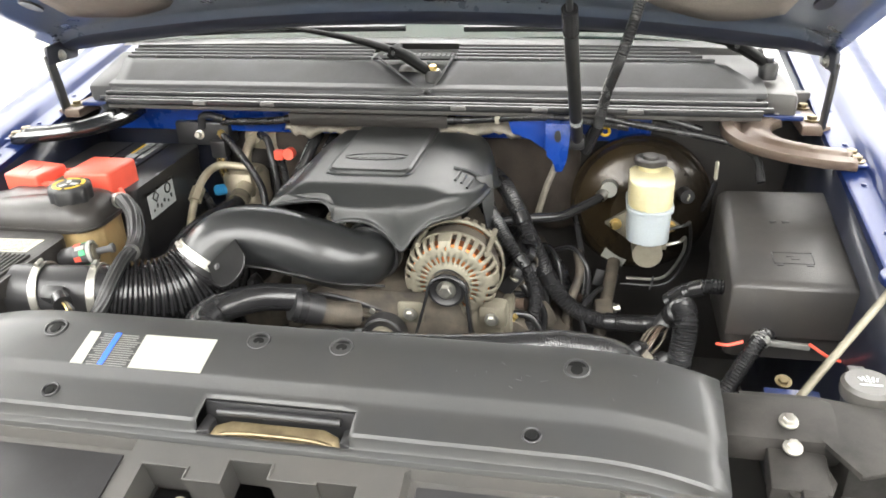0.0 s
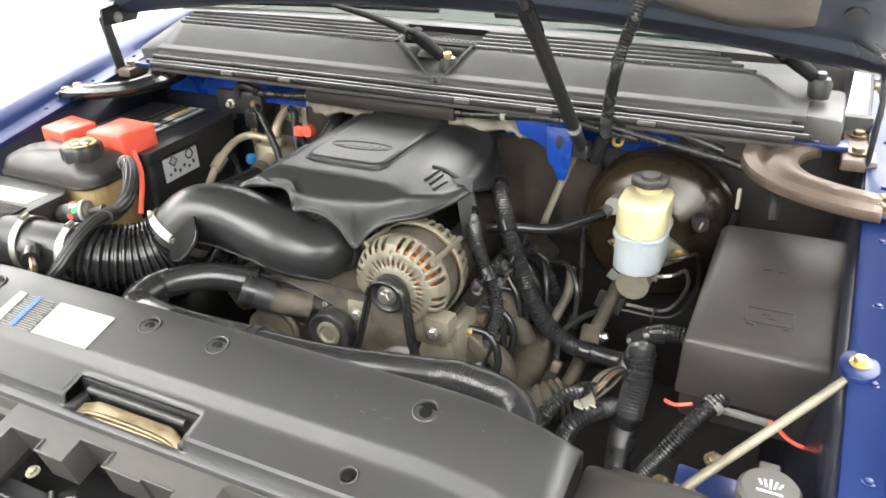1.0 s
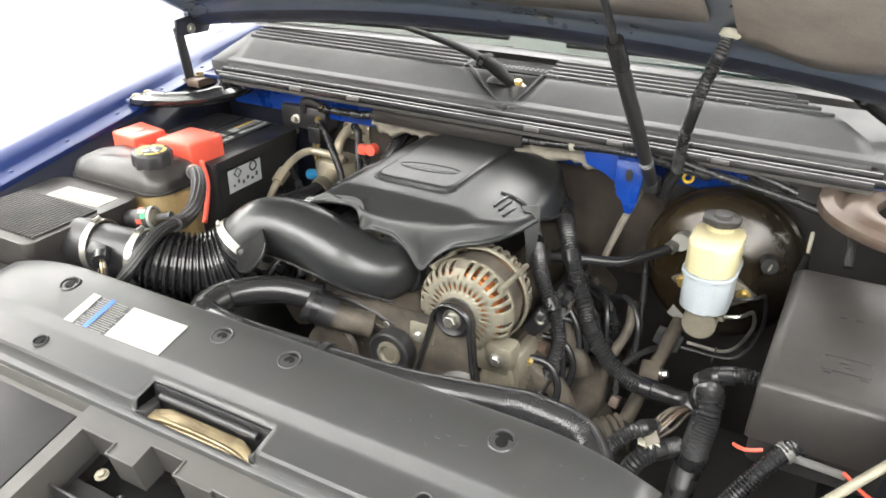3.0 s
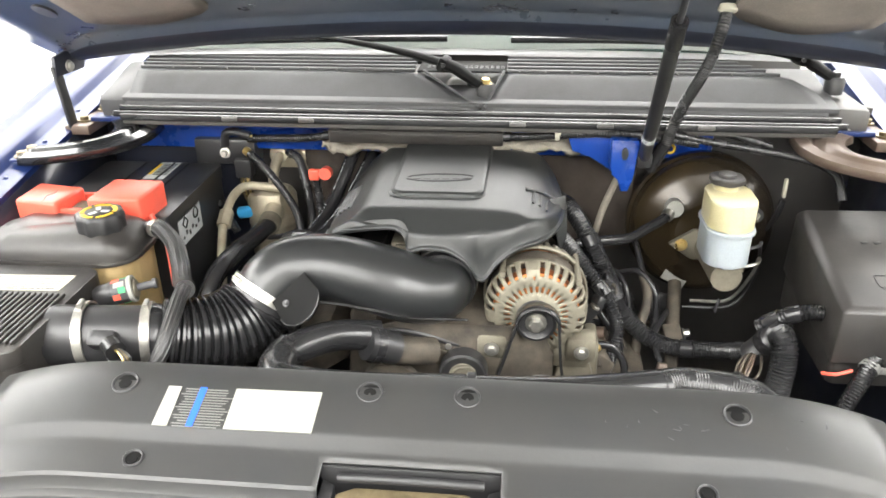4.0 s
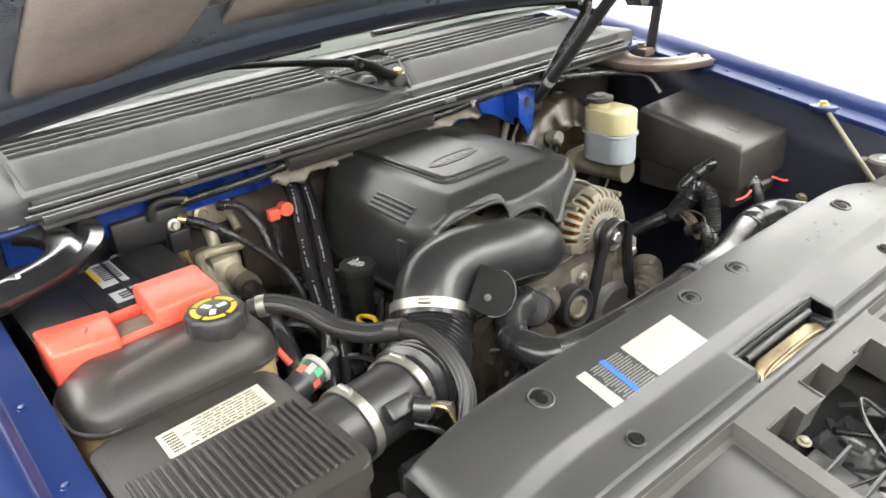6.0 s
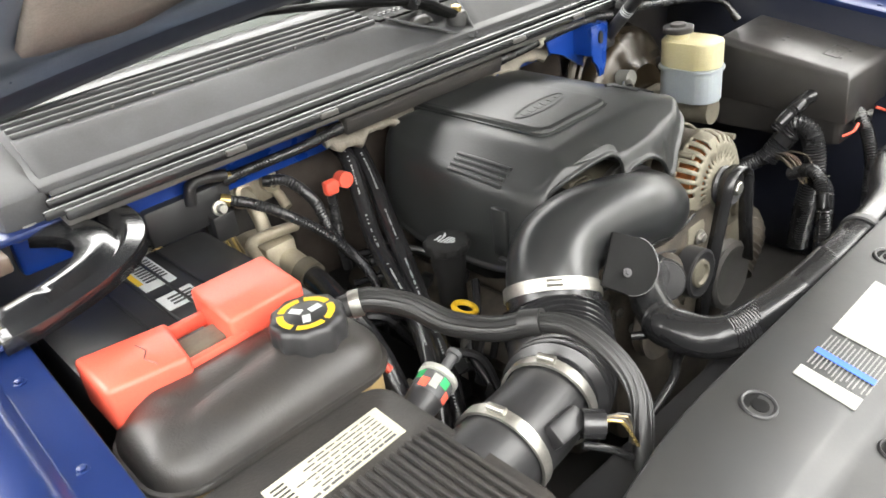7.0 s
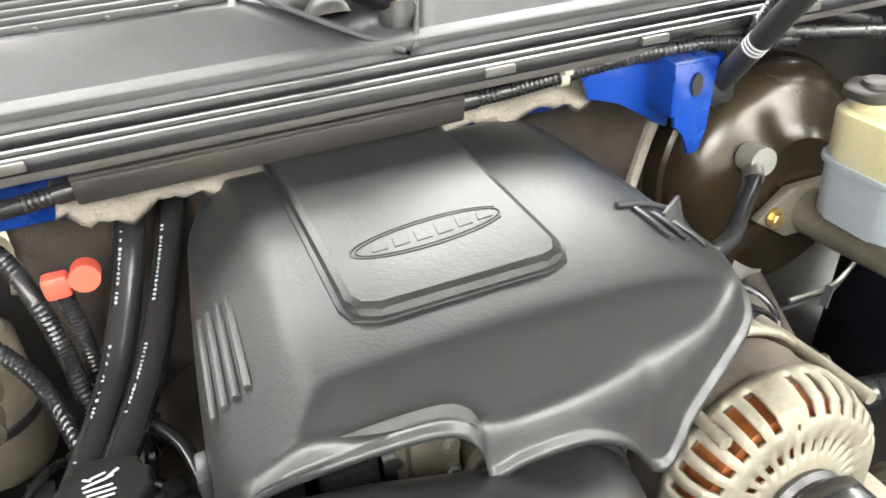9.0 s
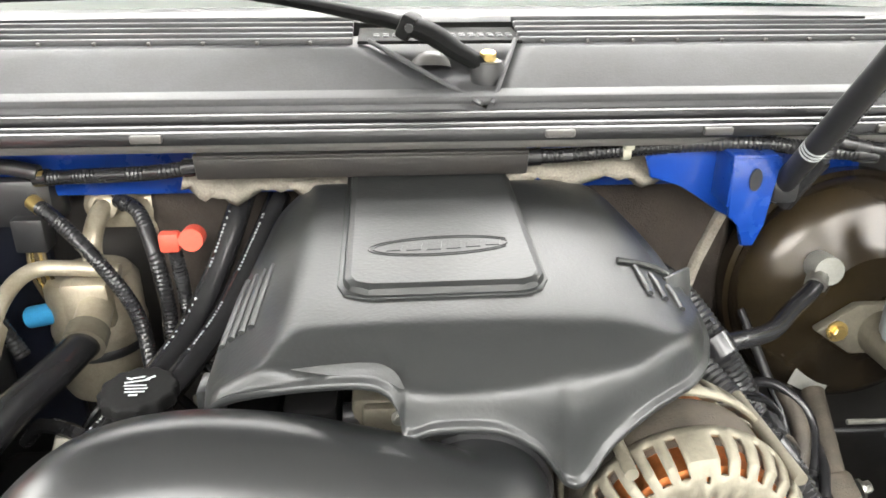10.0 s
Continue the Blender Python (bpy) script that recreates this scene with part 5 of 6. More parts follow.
# ---- along the firewall ----
duct = thing("cable_duct", "long black plastic cable duct", "cable duct", (-0.09, 0.70, 1.2))
part("duct", rbox((-0.095, 0.697, 1.209), (0.337, 0.022, 0.024), 0.003, (12, 0, 0.3)), DUSTY, duct)
part("duct_lip", rbox((-0.095, 0.688, 1.220), (0.337, 0.006, 0.005), 0.001, (12, 0, 0.3)), DUSTY, duct)
for pts, r in (([(-0.255, 0.700, 1.207), (-0.32, 0.712, 1.196), (-0.40, 0.735, 1.186), (-0.445, 0.745, 1.181)], 0.0085),
               ([(0.070, 0.698, 1.211), (0.12, 0.694, 1.214), (0.175, 0.692, 1.219), (0.24, 0.684, 1.226), (0.31, 0.674, 1.229), (0.37, 0.672, 1.222), (0.43, 0.668, 1.217)], 0.0085),
               ([(0.385, 0.668, 1.232), (0.44, 0.664, 1.222), (0.516, 0.661, 1.211), (0.58, 0.655, 1.202), (0.629, 0.636, 1.195), (0.655, 0.600, 1.185), (0.662, 0.57, 1.15)], 0.0075),
               ([(0.40, 0.690, 1.236), (0.46, 0.690, 1.232), (0.52, 0.688, 1.220), (0.565, 0.69, 1.205)], 0.0075)):
    lm = thing("wire_loom", "black corrugated wire loom along the firewall", "wire loom", pts[0], "wire looms")
    part("sleeve", loom(pts, r), LOOM, lm)
    for a, b in ((pts[0], pts[1]), (pts[-1], pts[-2])):
        part("end_tape", hose([a, Vector(a).lerp(Vector(b), 0.35)], r * 1.12, 12), RUBBER, lm)
tie = thing("cable_tie", "pale cable tie on the wire loom", "cable tie", (0.173, 0.693, 1.21))
part("band", lathe([(0.0085, -0.004), (0.0108, -0.004), (0.0108, 0.004), (0.0085, 0.004)], aim((0.175, 0.692, 1.219), (1, -0.05, 0.1)), 18), IVORY, tie)
part("head", rbox((0.176, 0.682, 1.228), (0.010, 0.008, 0.012), 0.002), IVORY, tie)
cn = thing("wire_connector", "grey elbow connector on the wire loom", "connector", (-0.48, 0.75, 1.18))
part("elbow", hose([(-0.440, 0.742, 1.188), (-0.475, 0.744, 1.195), (-0.493, 0.744, 1.190), (-0.498, 0.746, 1.165)], 0.0085, 14), BLACK, cn)
part("tape", hose([(-0.432, 0.7425, 1.183), (-0.440, 0.744, 1.182)], 0.0095, 12), YZINC, cn)

matw = thing("firewall_mat", "torn grey-beige felt firewall insulation", "insulation mat", (-0.03, 0.74, 1.1))


def ragged(x0, x1, y, z0, z1, seed, amp):
    random.seed(seed)
    xs = span(x0, x1, int((x1 - x0) / 0.008))
    jag = [random.uniform(0, amp) + amp * math.sin(i * 0.5 + seed) * 0.5 for i in range(len(xs))]
    bm = bmesh.new()
    rows = []
    for i, x in enumerate(xs):
        lo = z0 + jag[i]
        rows.append([bm.verts.new((x, y + 0.008 * math.sin(i * 0.7 + k) * (1 - k / 5) - 0.025 * (1 - k / 5), lo + (z1 - lo) * k / 5)) for k in range(6)])
    for a, b in zip(rows, rows[1:]):
        for k in range(5):
            bm.faces.new((a[k], b[k], b[k + 1], a[k + 1]))
    return bm


thick(part("upper_felt", ragged(-0.285, -0.06, 0.735, 1.165, 1.20, 2, 0.012), MAT, matw), 0.012, 0)
thick(part("upper_felt", ragged(-0.07, 0.235, 0.735, 1.178, 1.205, 6, 0.005), MAT, matw), 0.012, 0)
# Brown felt, its colour darkened to hold the shade low on the firewall.
thick(part("back_felt", ragged(-0.34, 0.34, 0.795, 0.95, 1.20, 9, 0.004), material("shaded_felt", (0.060, 0.049, 0.041), 0.92, second=(0.035, 0.029, 0.025), scale=9, bump=0.8, spec=0.15), matw), 0.012, 0)

bb = thing("firewall_bracket", "bright blue painted firewall bracket", "bracket", (0.31, 0.69, 1.15))
XZ = Matrix(((1, 0, 0, 0), (0, 0, 1, 0), (0, 1, 0, 0), (0, 0, 0, 1)))
part("plate", prism([(0.205, 1.188), (0.240, 1.180), (0.280, 1.150), (0.300, 1.140), (0.304, 1.226), (0.190, 1.230)], 0, 0.006, 0.002, m=pose(0, 0.690, 0) @ XZ), BAYBLUE, bb)
part("tongue", prism([(0.294, 1.126), (0.308, 1.126), (0.316, 1.150), (0.323, 1.222), (0.272, 1.222), (0.276, 1.158), (0.290, 1.150)], 0, 0.005, 0.002, m=pose(0, 0.648, 0) @ XZ), BAYBLUE, bb)
part("bridge", rbox((0.296, 0.672, 1.222), (0.048, 0.046, 0.005), 0.002), BAYBLUE, bb)
part("side_wall", rbox((0.275, 0.671, 1.195), (0.005, 0.044, 0.052), 0.002), BAYBLUE, bb)
part("hole", lathe([(0.009, 0), (0.009, 0.002), (0.0, 0.002)], aim((0.297, 0.647, 1.200), (0, -1, 0)) @ Matrix.Diagonal((0.7, 1.3, 1, 1)), 18), BLACK, bb)
part("strap", hose([(0.305, 0.715, 1.15), (0.290, 0.715, 1.11), (0.272, 0.71, 1.06), (0.255, 0.69, 1.0)], 0.007, 8), MAT, bb, "frayed felt ground strap")

# ---- hood strut and hood wiring sleeve ----
st = thing("hood_strut", "black gas strut holding up the hood", "gas strut", (0.345, 0.66, 1.19))
a, b, c = Vector((0.334, 0.664, 1.185)), Vector((0.319, 0.400, 1.480)), Vector((0.317, 0.36, 1.525))
part("cylinder", sweep([a, a.lerp(b, 0.5), b], 0.0115, 18), BLACK, st)
part("collar", sweep([b.lerp(a, 0.14), b.lerp(a, 0.135), b], 0.0128, 18), RUBBER, st)
part("rod", sweep([b, c + (c - b) * 0.8], 0.0055, 12), BLACK, st)
for k in range(3):
    part("print_mark", sweep([a.lerp(b, 0.18 + 0.012 * k) + Vector((0, -0.0, 0)), a.lerp(b, 0.186 + 0.012 * k)], 0.0118, 18), CLEAR, st)
part("ball_joint", rbox(a, (0.03, 0.03, 0.03), 0.008), BLACK, st)
sl = thing("hood_wire_sleeve", "ribbed black hood wiring sleeve", "wiring sleeve", (0.38, 0.66, 1.2))
part("sleeve", loom([(0.372, 0.668, 1.215), (0.376, 0.655, 1.245), (0.386, 0.625, 1.300), (0.406, 0.582, 1.375), (0.422, 0.588, 1.430), (0.431, 0.604, 1.462)], 0.0105), LOOM, sl)
part("grommet", lathe([(0.012, 0), (0.016, 0.004), (0.013, 0.014), (0, 0.016)], aim((0.431, 0.604, 1.458), (0.05, 0.3, 1)), 18), IVORY, sl, "pale grommet")
part("foot_tape", hose([(0.372, 0.668, 1.215), (0.36, 0.675, 1.19), (0.35, 0.685, 1.16)], 0.013, 12), RUBBER, sl)
part("yellow_clip", ring((0.387, 0.702, 1.194), (0, -0.8, 0.5), 0.008, 0.003), YELLOW, sl)


# ---- curved hinge braces ----
def brace(side, mat, label):
    br = thing("hinge_brace", label, "brace", (side * 0.72, 0.58, 1.2), "hinge braces")
    outer = curve([(0.600, 0.702, 0), (0.600, 0.640, 0), (0.624, 0.585, 0), (0.678, 0.542, 0), (0.750, 0.520, 0), (0.798, 0.518, 0)], 0.012)
    inner = curve([(0.712, 0.702, 0), (0.690, 0.680, 0), (0.680, 0.645, 0), (0.697, 0.612, 0), (0.745, 0.592, 0), (0.798, 0.586, 0)], 0.012)
    n = 24
    def pick(line, t):
        f = t * (len(line) - 1)
        i = min(len(line) - 2, int(f))
        return line[i].lerp(line[i + 1], f - i)
    bm = bmesh.new()
    prof = [(0.0, -0.014), (0.02, 0.0), (0.22, 0.004), (0.34, -0.006), (0.42, -0.006), (0.54, 0.004), (0.82, 0.004), (0.98, 0.0), (1.0, -0.014)]
    rows = []
    for i in range(n + 1):
        t = i / n
        o, q = pick(outer, t), pick(inner, t)
        z = 1.226 - 0.016 * t
        rows.append([bm.verts.new((side * (o.x + (q.x - o.x) * k), o.y + (q.y - o.y) * k, z + dz)) for k, dz in prof])
    for a, b in zip(rows, rows[1:]):
        for k in range(len(prof) - 1):
            bm.faces.new((a[k], b[k], b[k + 1], a[k + 1]))
    thick(part("plate", bm, mat, br, "", 50), 0.003, 0)
    part("rail", rbox((side * (0.668 if side > 0 else 0.640), 0.716, 1.229), (0.16 if side > 0 else 0.22, 0.035, 0.010), 0.003), BLUE, br, "blue painted cross rail")
    for x, y in ((0.627, 0.712), (0.702, 0.722)):
        part("bolt", bolt((side * x, y, 1.234), (0, 0, 1), 0.010, 0.009), STEEL, br)
    for y in (0.540, 0.572):
        part("end_bolt", bolt((side * 0.800, y, 1.206), (0, 0, 1), 0.010, 0.010), BRASS, br)
    part("end_plate", rbox((side * 0.797, 0.556, 1.203), (0.04, 0.07, 0.006), 0.003), BLUE, br)
    return br


brace(1, RUST, "rust-brown curved steel hinge brace")
brace(-1, GLOSSB, "gloss black curved steel hinge brace")

# ---- the truck's left side (the picture's right) ----
rod = thing("fender_rod", "dull steel brace rod bolted to the fender", "brace rod", (0.70, 0.11, 1.08))
part("rod", hose([(0.785, 0.236, 1.141), (0.775, 0.222, 1.134), (0.650, 0.075, 1.070), (0.636, 0.056, 1.062)], 0.0055, 12), CAST, rod)
part("fender_tab", prism([(0.787 + 0.022 * math.cos(radians(a)), 0.241 + 0.030 * math.sin(radians(a))) for a in range(0, 360, 24)], 1.136, 1.147, 0.003), BLUE, rod, "blue painted tab")
part("bolt", bolt((0.787, 0.241, 1.147), (0, 0, 1), 0.008, 0.009), YZINC, rod)
part("foot", rbox((0.636, 0.052, 1.058), (0.026, 0.026, 0.010), 0.004), DIRTY, rod)

core = thing("core_support", "black steel radiator core support with bolts", "core support", (0.66, 0.0, 0.95))
part("beam", rbox((0.60, 0.008, 1.050), (0.14, 0.080, 0.045), 0.012, (6, 0, 0)), COREM, core)
part("beam", rbox((-0.66, 0.010, 1.045), (0.27, 0.085, 0.045), 0.012, (6, 0, 0)), COREM, core)
part("top_plate", prism([(0.560, 0.052), (0.650, 0.050), (0.765, 0.030), (0.745, -0.055), (0.672, -0.082), (0.640, -0.020), (0.560, -0.012)], -0.004, 0.003, 0.002, m=pose(0, 0, 1.066, 3)), COREM, core)
part("lower_bracket", rbox((0.613, -0.062, 1.036), (0.066, 0.062, 0.030), 0.005, (8, 0, -4)), COREM, core)
part("bracket_flange", prism([(0.582, -0.03), (0.640, -0.03), (0.652, -0.075), (0.640, -0.10), (0.600, -0.10), (0.584, -0.07)], -0.003, 0.003, 0.002, m=pose(0, 0, 1.054, 8)), COREM, core)
part("bracket_clip", rbox((0.622, -0.098, 1.040), (0.026, 0.012, 0.022), 0.003, (10, 0, 0)), COREM, core)
part("side_rail", hose([(0.655, -0.088, 1.030), (0.70, -0.092, 1.034), (0.75, -0.06, 1.045), (0.79, 0.0, 1.06)], 0.008, 12), COREM, core)
part("upright", rbox((0.72, -0.01, 0.85), (0.10, 0.07, 0.40), 0.01), COREM, core)
part("upright", rbox((-0.72, -0.01, 0.85), (0.10, 0.07, 0.40), 0.01), COREM, core)
for p in ((0.608, -0.008, 1.074), (0.609, -0.038, 1.060)):
    part("bolt", bolt(p, (0, -0.3, 1), 0.0075, 0.010), STEEL, core)
part("blue_ledge", rbox((0.655, 0.135, 0.995), (0.075, 0.05, 0.008), 0.003, (10, 0, 0)), BLUE, truck, "blue painted ledge")
for x, y, z in ((0.655, 0.20, 0.985), (0.575, 0.12, 0.985), (0.70, 0.10, 0.99), (0.60, 0.16, 0.96)):
    part("ledge_bolt", bolt((x, y, z), (0, -0.3, 1), 0.008, 0.008), BRASS, truck)
shroud = thing("fan_shroud", "black plastic fan shroud behind the radiator", "fan shroud", (0, 0.07, 0.8))
part("top", rbox((0, 0.078, 1.022), (0.96, 0.075, 0.014), 0.004), BLACK, shroud)
part("wall", rbox((0, 0.115, 0.84), (0.96, 0.012, 0.36), 0.003), BLACK, shroud)
sk = part("sticker", rbox((-0.217, 0.066, 1.0295), (0.10, 0.026, 0.001), 0), INK, shroud, "black and white warning sticker")
part("sticker_head", rbox((-0.217, 0.080, 1.030), (0.10, 0.010, 0.001), 0), WHITE, sk)
for k in range(3):
    part("print_line", rbox((-0.212, 0.072 - 0.006 * k, 1.0302), (0.078 - 0.01 * k, 0.0018, 0.0006), 0), CLEAR, sk)

wash = thing("washer_filler", "black washer fluid filler neck with lidded cap", "washer filler", (0.725, 0.07, 0.95))
part("neck", lathe([(0, 0.90), (0.022, 0.90), (0.022, 1.0), (0.027, 1.03), (0.027, 1.065), (0, 1.065)], pose(0.718, 0.075, 0), 28), GREYPL, wash)
wc = part("cap", lathe([(0, 1.062), (0.031, 1.062), (0.032, 1.066), (0.032, 1.078), (0.028, 1.083), (0, 1.084)], pose(0.718, 0.075, 0), 32), MATTE, wash)
part("cap_tab", rbox((0.715, 0.110, 1.072), (0.022, 0.022, 0.008), 0.003), MATTE, wc)
for k in range(5):
    part("cap_print", rbox((0.708 + 0.005 * k, 0.078, 1.0843), (0.0025, 0.014 - 0.003 * abs(k - 2), 0.0005), 0, (0, 0, -12 * (k - 2))), CLEAR, wc)
part("cap_print", rbox((0.718, 0.066, 1.0843), (0.026, 0.003, 0.0005), 0), CLEAR, wc)

for name, q in (("print_box", ((-0.03, -0.014, 0.06, 0.0016), (-0.03, 0.014, 0.06, 0.0016), (-0.06, 0, 0.0016, 0.028), (0.0, 0, 0.0016, 0.028), (-0.052, -0.018, 0.01, 0.005), (-0.008, -0.018, 0.01, 0.005),
                              (-0.034, 0.004, 0.012, 0.0018), (-0.027, -0.003, 0.012, 0.0018))),):
    for dx, dy, w, h in q:
        part("embossed_line", rbox((0.715 + dx, 0.375 + dy, 1.1008 + 0.172 * dy + 0.016 * dx), (w, h, 0.0014), 0.0004, (9.8, -1, 0)), BLACK, flid)
for dx in (-0.02, 0.0):
    part("embossed_line", rbox((0.69 + dx, 0.475, 1.1177 + 0.016 * dx), (0.012, 0.006, 0.0014), 0.0004, (9.8, -1, 20)), BLACK, flid)
cab = thing("fuse_box_cable", "fat corrugated cable with grey strap at the fuse box", "cable", (0.65, 0.28, 0.98))
part("sleeve", loom([(0.655, 0.319, 0.992), (0.645, 0.304, 1.000), (0.620, 0.276, 0.977), (0.590, 0.249, 0.932), (0.560, 0.234, 0.872), (0.540, 0.224, 0.772)], 0.0135), LOOM, cab)
part("strap", hose([(0.642, 0.301, 0.996), (0.636, 0.294, 0.991)], 0.0150, 16), PRINT, cab)
part("strap_tail", rbox((0.680, 0.302, 0.984), (0.07, 0.008, 0.010), 0.002, (0, 6, 4)), PRINT, cab)
for pts in ([(0.575, 0.302, 0.977), (0.590, 0.289, 0.984), (0.612, 0.290, 0.992)], [(0.710, 0.296, 0.992), (0.740, 0.284, 0.977), (0.765, 0.282, 0.972)]):
    part("red_wire", hose(pts, 0.0028, 8), RED, cab)

# harness between engine and fuse box
for pts, r, lab in (([(0.170, 0.69, 1.10), (0.205, 0.60, 1.105), (0.243, 0.545, 1.06), (0.275, 0.525, 1.0), (0.297, 0.520, 0.950), (0.335, 0.505, 0.910), (0.385, 0.488, 0.892), (0.435, 0.478, 0.895), (0.480, 0.455, 0.910), (0.51, 0.41, 0.94)], 0.0165, "fat taped wiring harness"),
                    ([(0.505, 0.41, 0.935), (0.520, 0.380, 0.985), (0.526, 0.362, 1.004), (0.530, 0.340, 0.985), (0.524, 0.325, 0.93), (0.515, 0.330, 0.86), (0.51, 0.335, 0.76)], 0.021, "fat black corrugated harness bend"),
                    ([(0.505, 0.400, 0.995), (0.53, 0.385, 1.022), (0.565, 0.375, 1.04), (0.60, 0.372, 1.04)], 0.0135, "black corrugated harness branch"),
                    ([(0.47, 0.345, 0.93), (0.45, 0.30, 0.955), (0.425, 0.27, 0.945), (0.40, 0.25, 0.90), (0.39, 0.24, 0.82)], 0.012, "black corrugated harness branch"),
                    ([(0.50, 0.33, 0.92), (0.47, 0.29, 0.925), (0.45, 0.27, 0.91), (0.43, 0.26, 0.84), (0.42, 0.25, 0.76)], 0.015, "black corrugated harness branch"),
                    ([(0.150, 0.58, 1.10), (0.195, 0.50, 1.085), (0.225, 0.455, 1.06), (0.262, 0.425, 1.02), (0.277, 0.405, 0.98), (0.27, 0.385, 0.94), (0.25, 0.375, 0.88)], 0.0130, "black corrugated engine hose"),
                    ([(0.185, 0.64, 1.03), (0.25, 0.62, 0.985), (0.30, 0.60, 0.96), (0.325, 0.58, 0.92), (0.33, 0.56, 0.86)], 0.011, "black corrugated harness branch")):
    hn = thing("wiring_harness", lab, "wiring harness", pts[0], "engine wiring")
    part("sleeve", hose(pts, r, 14) if "smooth" in lab else loom(pts, r, 11, depth=0.09 if "taped" in lab else 0.17), RUBBER if "smooth" in lab else LOOM, hn)
    line = curve(pts, 0.01)
    for f in ((0.12, 0.3, 0.52, 0.78) if "taped" in lab else (0.16, 0.55)):
        i = int(f * (len(line) - 3))
        part("tape_band", sweep(line[i:i + 3], r * 1.07, 16), RUBBER, hn, "smooth black tape band")
cw = thing("bare_wires", "bundle of bare copper-coloured wires", "wires", (0.49, 0.36, 0.93))
random.seed(12)
for k in range(9):
    o = Vector((random.uniform(-0.012, 0.012), random.uniform(-0.01, 0.01), random.uniform(-0.008, 0.012)))
    part("wire", hose([Vector((0.512, 0.40, 0.938)) + o * 0.4, Vector((0.493, 0.366, 0.952)) + o, Vector((0.478, 0.335, 0.945)) + o * 1.4, Vector((0.462, 0.315, 0.925)) + o * 0.6], 0.0021, 6),
         (RUST, BRASS, DIRTY)[k % 3], cw)

tw = thing("torn_wrap", "torn cream paper wrap on the wiring harness", "wire wrap", (0.46, 0.30, 0.93))
for k, (c, w, rot) in enumerate((((0.462, 0.302, 0.948), (0.020, 0.034, 0.002), (20, -15, 30)), ((0.455, 0.284, 0.944), (0.012, 0.026, 0.002), (-18, 20, 10)), ((0.470, 0.288, 0.938), (0.014, 0.020, 0.002), (30, 25, -25)))):
    part("scrap", rbox(c, w, 0.0008, rot), IVORY if k else MAT, tw)

# booster hose, lines and plugs
bh = thing("vacuum_hose", "black vacuum hose to the brake booster", "vacuum hose", (0.36, 0.62, 1.05))
part("hose", hose([(0.397, 0.660, 1.086), (0.380, 0.642, 1.076), (0.345, 0.615, 1.066), (0.31, 0.585, 1.06), (0.26, 0.56, 1.065), (0.20, 0.55, 1.06)], 0.0095, 14), RUBBER, bh)
part("clip", hose([(0.391, 0.655, 1.083), (0.384, 0.645, 1.078)], 0.0115, 12), STEEL, bh)
bl2 = thing("brake_lines", "thin steel brake lines with grey clip", "brake line", (0.53, 0.6, 0.9))
for k, pts in enumerate(([(0.495, 0.542, 1.028), (0.530, 0.542, 1.038), (0.545, 0.582, 1.028), (0.547, 0.612, 0.978), (0.515, 0.622, 0.918), (0.445, 0.622, 0.913)],
                         [(0.497, 0.582, 1.038), (0.540, 0.582, 1.053), (0.557, 0.622, 1.038), (0.560, 0.632, 0.968), (0.525, 0.632, 0.900), (0.435, 0.632, 0.893)])):
    part("line", hose(pts, 0.0032, 8), STEEL if k == 0 else BLACK, bl2)
part("line_clip", rbox((0.495, 0.614, 0.908), (0.003, -0.010, 0.028), 0.002, (0, 8, 0)), GREYPL, bl2)
part("line_nut", hose([(0.493, 0.540, 1.029), (0.507, 0.538, 1.031)], 0.008, 6), CAST, mast)
plug = thing("booster_plug", "cream coloured firewall connector plug", "connector", (0.615, 0.70, 1.13))
part("body", rbox((0.602, 0.682, 1.128), (0.007, 0.012, 0.038), 0.004), IVORY, plug)
part("lead", hose([(0.602, 0.682, 1.103), (0.597, 0.682, 1.078), (0.585, 0.692, 1.038)], 0.006), RUBBER, plug)
part("sensor", hose([(0.545, 0.682, 1.078), (0.551, 0.654, 1.082)], 0.014, 16), BLACK, plug)
part("sensor_tip", rbox((0.552, 0.650, 1.082), (0.003, -0.010, 0.010), 0.003, (0, 20, 0)), IVORY, plug)
bcan = thing("bracket_plate", "grey brake line bracket under the booster", "bracket", (0.40, 0.65, 0.88))
part("plate", rbox((0.405, 0.66, 0.885), (0.05, 0.01, 0.035), 0.003, (-20, 15, 0)), GREYPL, bcan)

# coil packs, plugs and manifold beside the engine
for k, y in enumerate((0.44, 0.52, 0.60)):
    cp = thing("ignition_coil", "black ignition coil with grey bracket bolts", "ignition coil", (0.23, y, 0.99), "ignition coils")
    part("body", rbox((0.232, y, 1.000), (0.028, 0.055, 0.05), 0.005, (0, 35, 0)), BLACK, cp)
    part("label", rbox((0.249, y, 1.004), (0.001, 0.022, 0.016), 0, (0, 35, 0)), (GREENINK if k == 0 else GREYPL), cp)
    for d in (-0.03, 0.03):
        part("bolt", bolt((0.238, y + d, 1.013), (0.6, 0, 0.8), 0.006, 0.014), STEEL, cp)
    part("lead", hose([(0.25, y, 0.985), (0.275, y - 0.01, 0.95), (0.285, y - 0.02, 0.89), (0.29, y - 0.02, 0.84)], 0.006, 10), RUBBER, cp)
random.seed(55)
